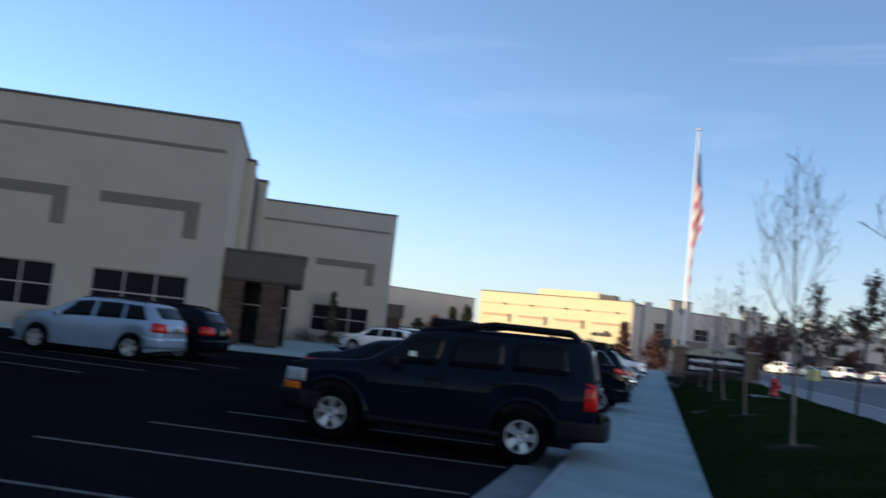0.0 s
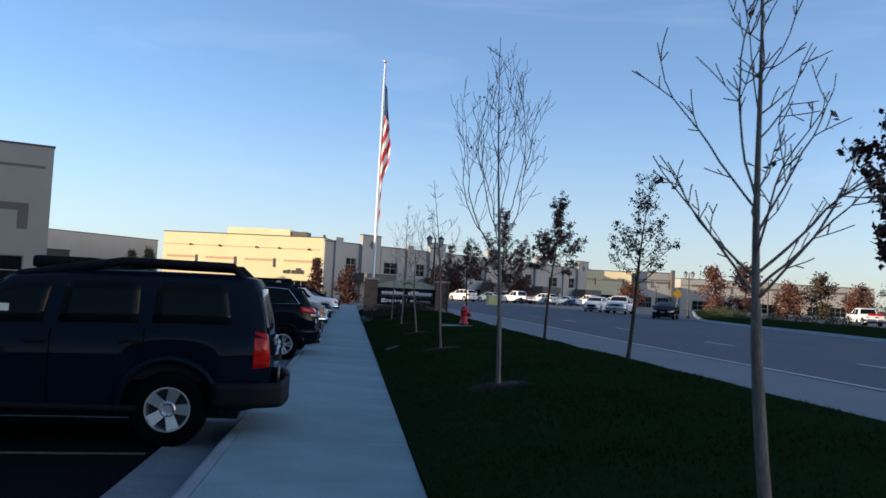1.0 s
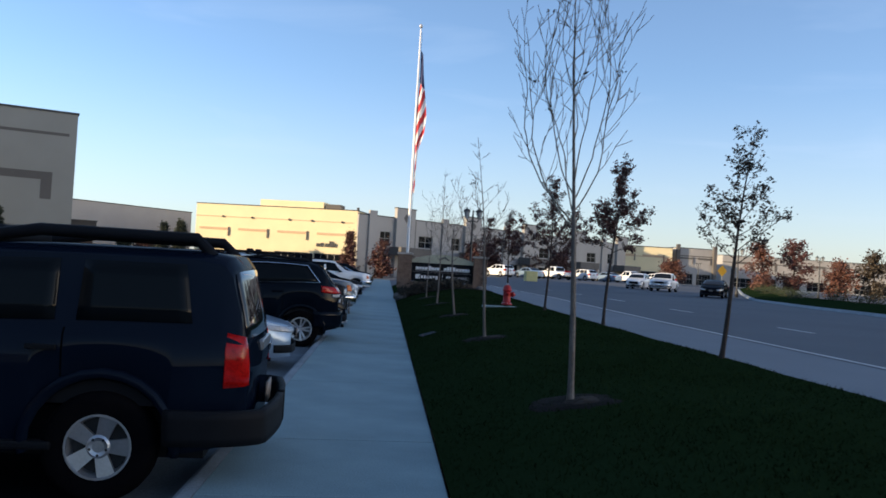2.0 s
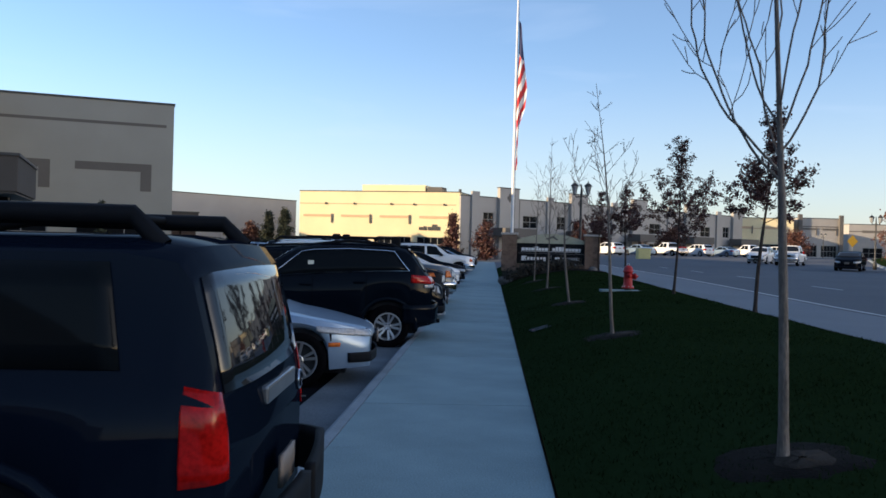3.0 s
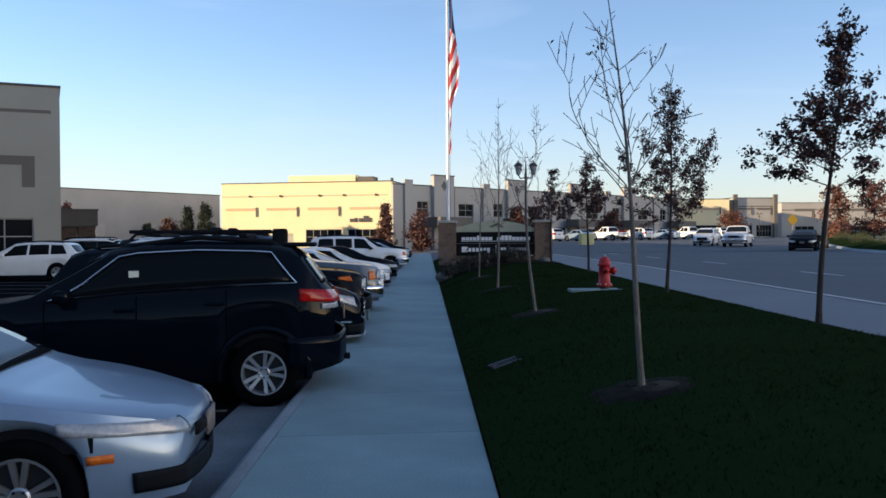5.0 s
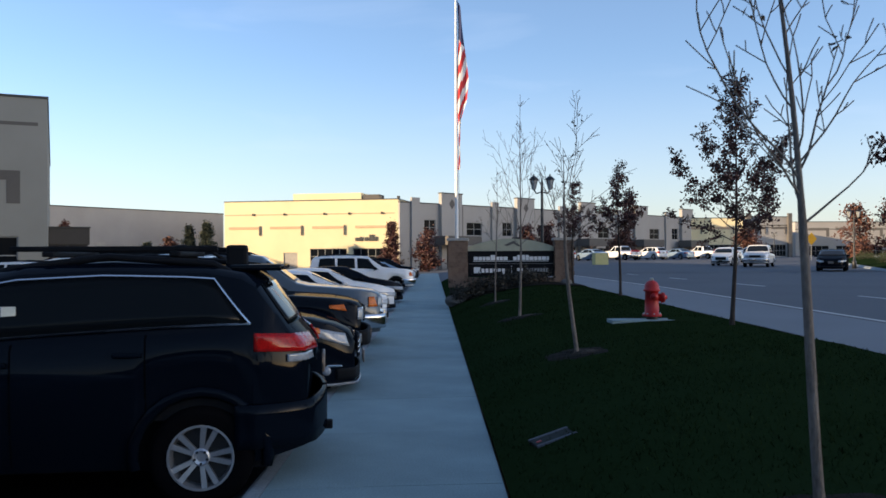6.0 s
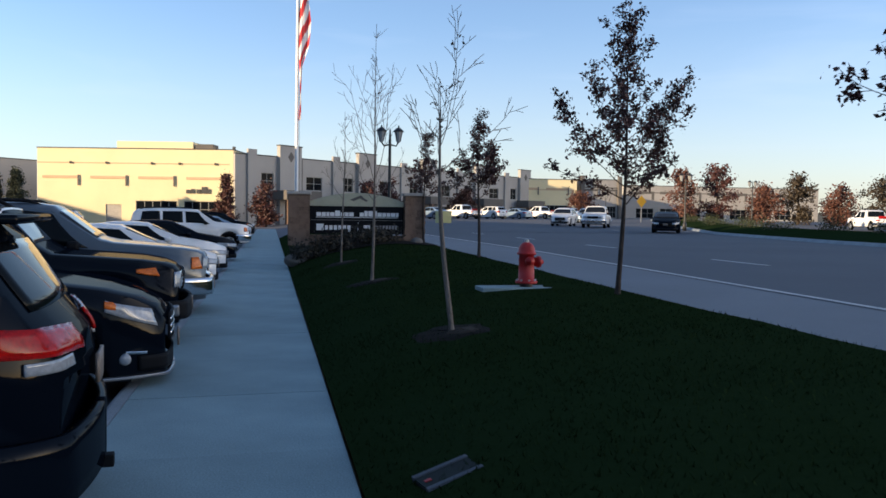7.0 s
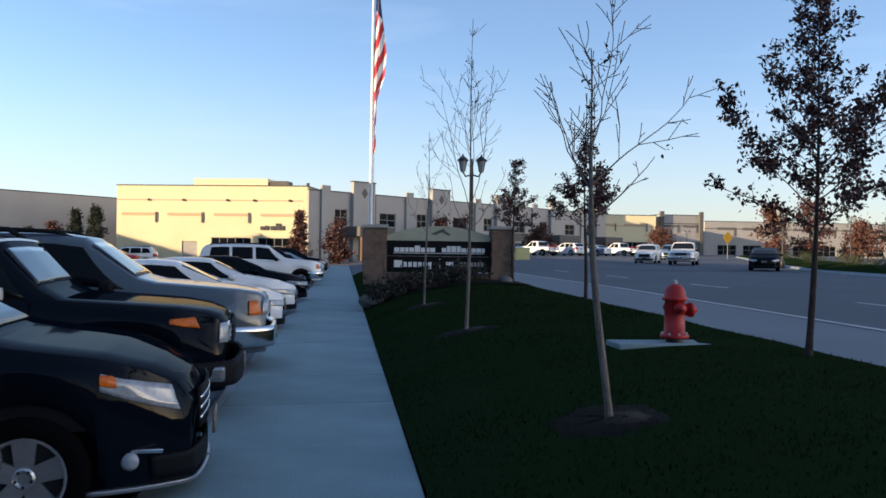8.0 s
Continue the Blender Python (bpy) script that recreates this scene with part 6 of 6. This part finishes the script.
def street_lamp(x, y, z, h=5.0):
    l = thing("street_lamp", pose(x, y, z), "black iron street lamp with twin lanterns", "street lamp", "twin street lamps")
    bm = bmesh.new()
    lathe(bm, [(0.16, 0), (0.16, 0.5), (0.10, 0.6), (0.07, 0.8), (0.055, h - 0.6), (0.03, h - 0.15), (0.0, h - 0.1)], 12)
    part("post", bm, M_BLACKIRON, l, "", True)
    v, f = [], []
    tube(v, f, [Vector((-0.34, 0, h - 0.62)), Vector((-0.24, 0, h - 0.78)), Vector((0, 0, h - 0.72)), Vector((0.24, 0, h - 0.78)), Vector((0.34, 0, h - 0.62))], [0.03] * 5, 6)
    ob_of("arm", mesh("arm", v, f, M_BLACKIRON, smooth=True), l)
    for s in (-0.34, 0.34):
        bm = bmesh.new()
        lathe(bm, [(0.06, h - 0.64), (0.09, h - 0.58), (0.17, h - 0.22)], 8, "z", (s, 0, 0))
        lan = part("lantern", bm, M_LANTERN, l, "frosted lantern glass")
        bm = bmesh.new()
        lathe(bm, [(0.22, h - 0.22), (0.20, h - 0.17), (0.10, h - 0.08), (0.03, h - 0.04), (0.03, h + 0.03)], 8, "z", (s, 0, 0))
        part("hood", bm, M_BLACKIRON, lan)
        bm = bmesh.new()
        for k in range(4):
            a = k * 1.57 + 0.78
            vs = [bm.verts.new((s + rr * math.cos(a) + e, rr * math.sin(a), zz)) for rr, zz in ((0.10, h - 0.6), (0.18, h - 0.22)) for e in (-0.012, 0.012)]
            bm.faces.new((vs[0], vs[1], vs[3], vs[2]))
        part("cage", bm, M_BLACKIRON, lan)
    return l


street_lamp(5.2, 53.8, 0.6, 4.45)
street_lamp(31.5, 80.0, 0.6, 4.4)
street_lamp(50.0, 101.0, 0.6)
street_lamp(58.0, 160.0, 0.5)

flag = thing("flagpole", pose(2.35, 80.0, 0.0), "tall white flagpole with a limp striped flag", "flagpole")
flag.scale.z = 0.937
bm = bmesh.new()
lathe(bm, [(0.24, -0.1), (0.2, 0.3), (0.125, 0.8), (0.115, 10), (0.06, 23.5), (0.04, 23.7)], 16)
part("pole", bm, M_POLE, flag, "", True)
bm = bmesh.new()
lathe(bm, [(0.02, 23.7), (0.13, 23.8), (0.16, 23.93), (0.12, 24.06), (0.01, 24.12)], 14)
part("finial", bm, M_STEEL, flag, "", True)
v, f = [], []
tube(v, f, [Vector((0.16, -0.05, 1.5)), Vector((0.17, -0.05, 12)), Vector((0.12, -0.03, 23.4))], [0.012] * 3, 5)
ob_of("halyard", mesh("halyard", v, f, M_TRIM), flag)
A, B = 16, 72
verts, faces, idx = [], [], []
for j in range(B + 1):
    s = j / B
    w = float(np.interp(s, [0, 0.15, 0.42, 0.56, 0.68, 1.0], [0.30, 0.46, 0.74, 0.64, 0.26, 0.14]))
    for i in range(A + 1):
        q = i / A
        x = 0.12 + w * q + 0.06 * math.sin(9 * s + 4 * q)
        y = -0.05 + 0.07 * math.sin(7 * q + 5 * s) + 0.015 * math.sin(20 * q)
        z = 21.7 - 13.2 * s - 0.9 * q * (1 - s)
        verts.append((x, y, z))
for j in range(B):
    for i in range(A):
        q = j * (A + 1) + i
        faces.append((q, q + 1, q + A + 2, q + A + 1))
        band = 15 * j / B + 3.0 * i / A
        idx.append(2 if j < 0.21 * B else (0 if int(band) % 2 == 0 else 1))
ob_of("flag", mesh("flag", verts, faces, [M_FLAGRED, M_FLAGWHITE, M_FLAGBLUE], idx, True), flag, "limp red, white and blue striped flag")

ws = thing("warning_sign", pose(46.3, 120.0, 0.75, 0, 0, 15), "yellow diamond warning sign on a post", "road sign")
part("post", boxed(-0.04, 0.04, -0.03, 0.03, -0.1, 2.6), M_STEEL, ws)
dm = part("plate", boxed(-0.55, 0.55, -0.012, 0.012, -0.55, 0.55, 0.01), M_YELLOW, ws)
dm.matrix_basis = pose(0, -0.05, 2.8, 0, 45, 0)
ub = thing("utility_box", pose(15.2, 92.0, 0.85, 0, 0, 10), "beige-yellow utility cabinet by the driveway", "utility box")
part("cabinet", boxed(-0.6, 0.6, -0.4, 0.4, 0, 0.95, 0.03), M_BEIGEBOX, ub)
part("cabinet_lid", boxed(-0.64, 0.64, -0.45, 0.45, 0.95, 1.02, 0.02), M_BEIGEBOX, ub)

# ---------------------------------------------------------------- pavement slabs
pavement = thing("pavement", pose(0, 0, -0.019, 0, -1.0, 0), "pale concrete pavement between parked cars and lawn", "pavement", "", "structure")
SLAB = 1.886
slab_me = None
for k in range(-9, 48):
    if slab_me is None:
        bm = boxed(WALK_L, WALK_R, 0.0015, SLAB - 0.0015, -0.12, 0.0)
        top = [e for e in bm.edges if all(v.co.z > -0.01 for v in e.verts)]
        bmesh.ops.bevel(bm, geom=top, offset=0.003, segments=2, affect="EDGES")
        slab_me = bpy.data.meshes.new("slab")
        bm.to_mesh(slab_me)
        bm.free()
        slab_me.materials.append(M_CONC)
    s = ob_of("slab", slab_me, pavement)
    s.matrix_basis = pose(0, 11.07 + SLAB * k, 0.0008 * ((k * 7) % 5))
part("joint_bed", boxed(WALK_L - 0.004, WALK_R + 0.01, -8, 100, -0.3, -0.02), M_DIRT, pavement)
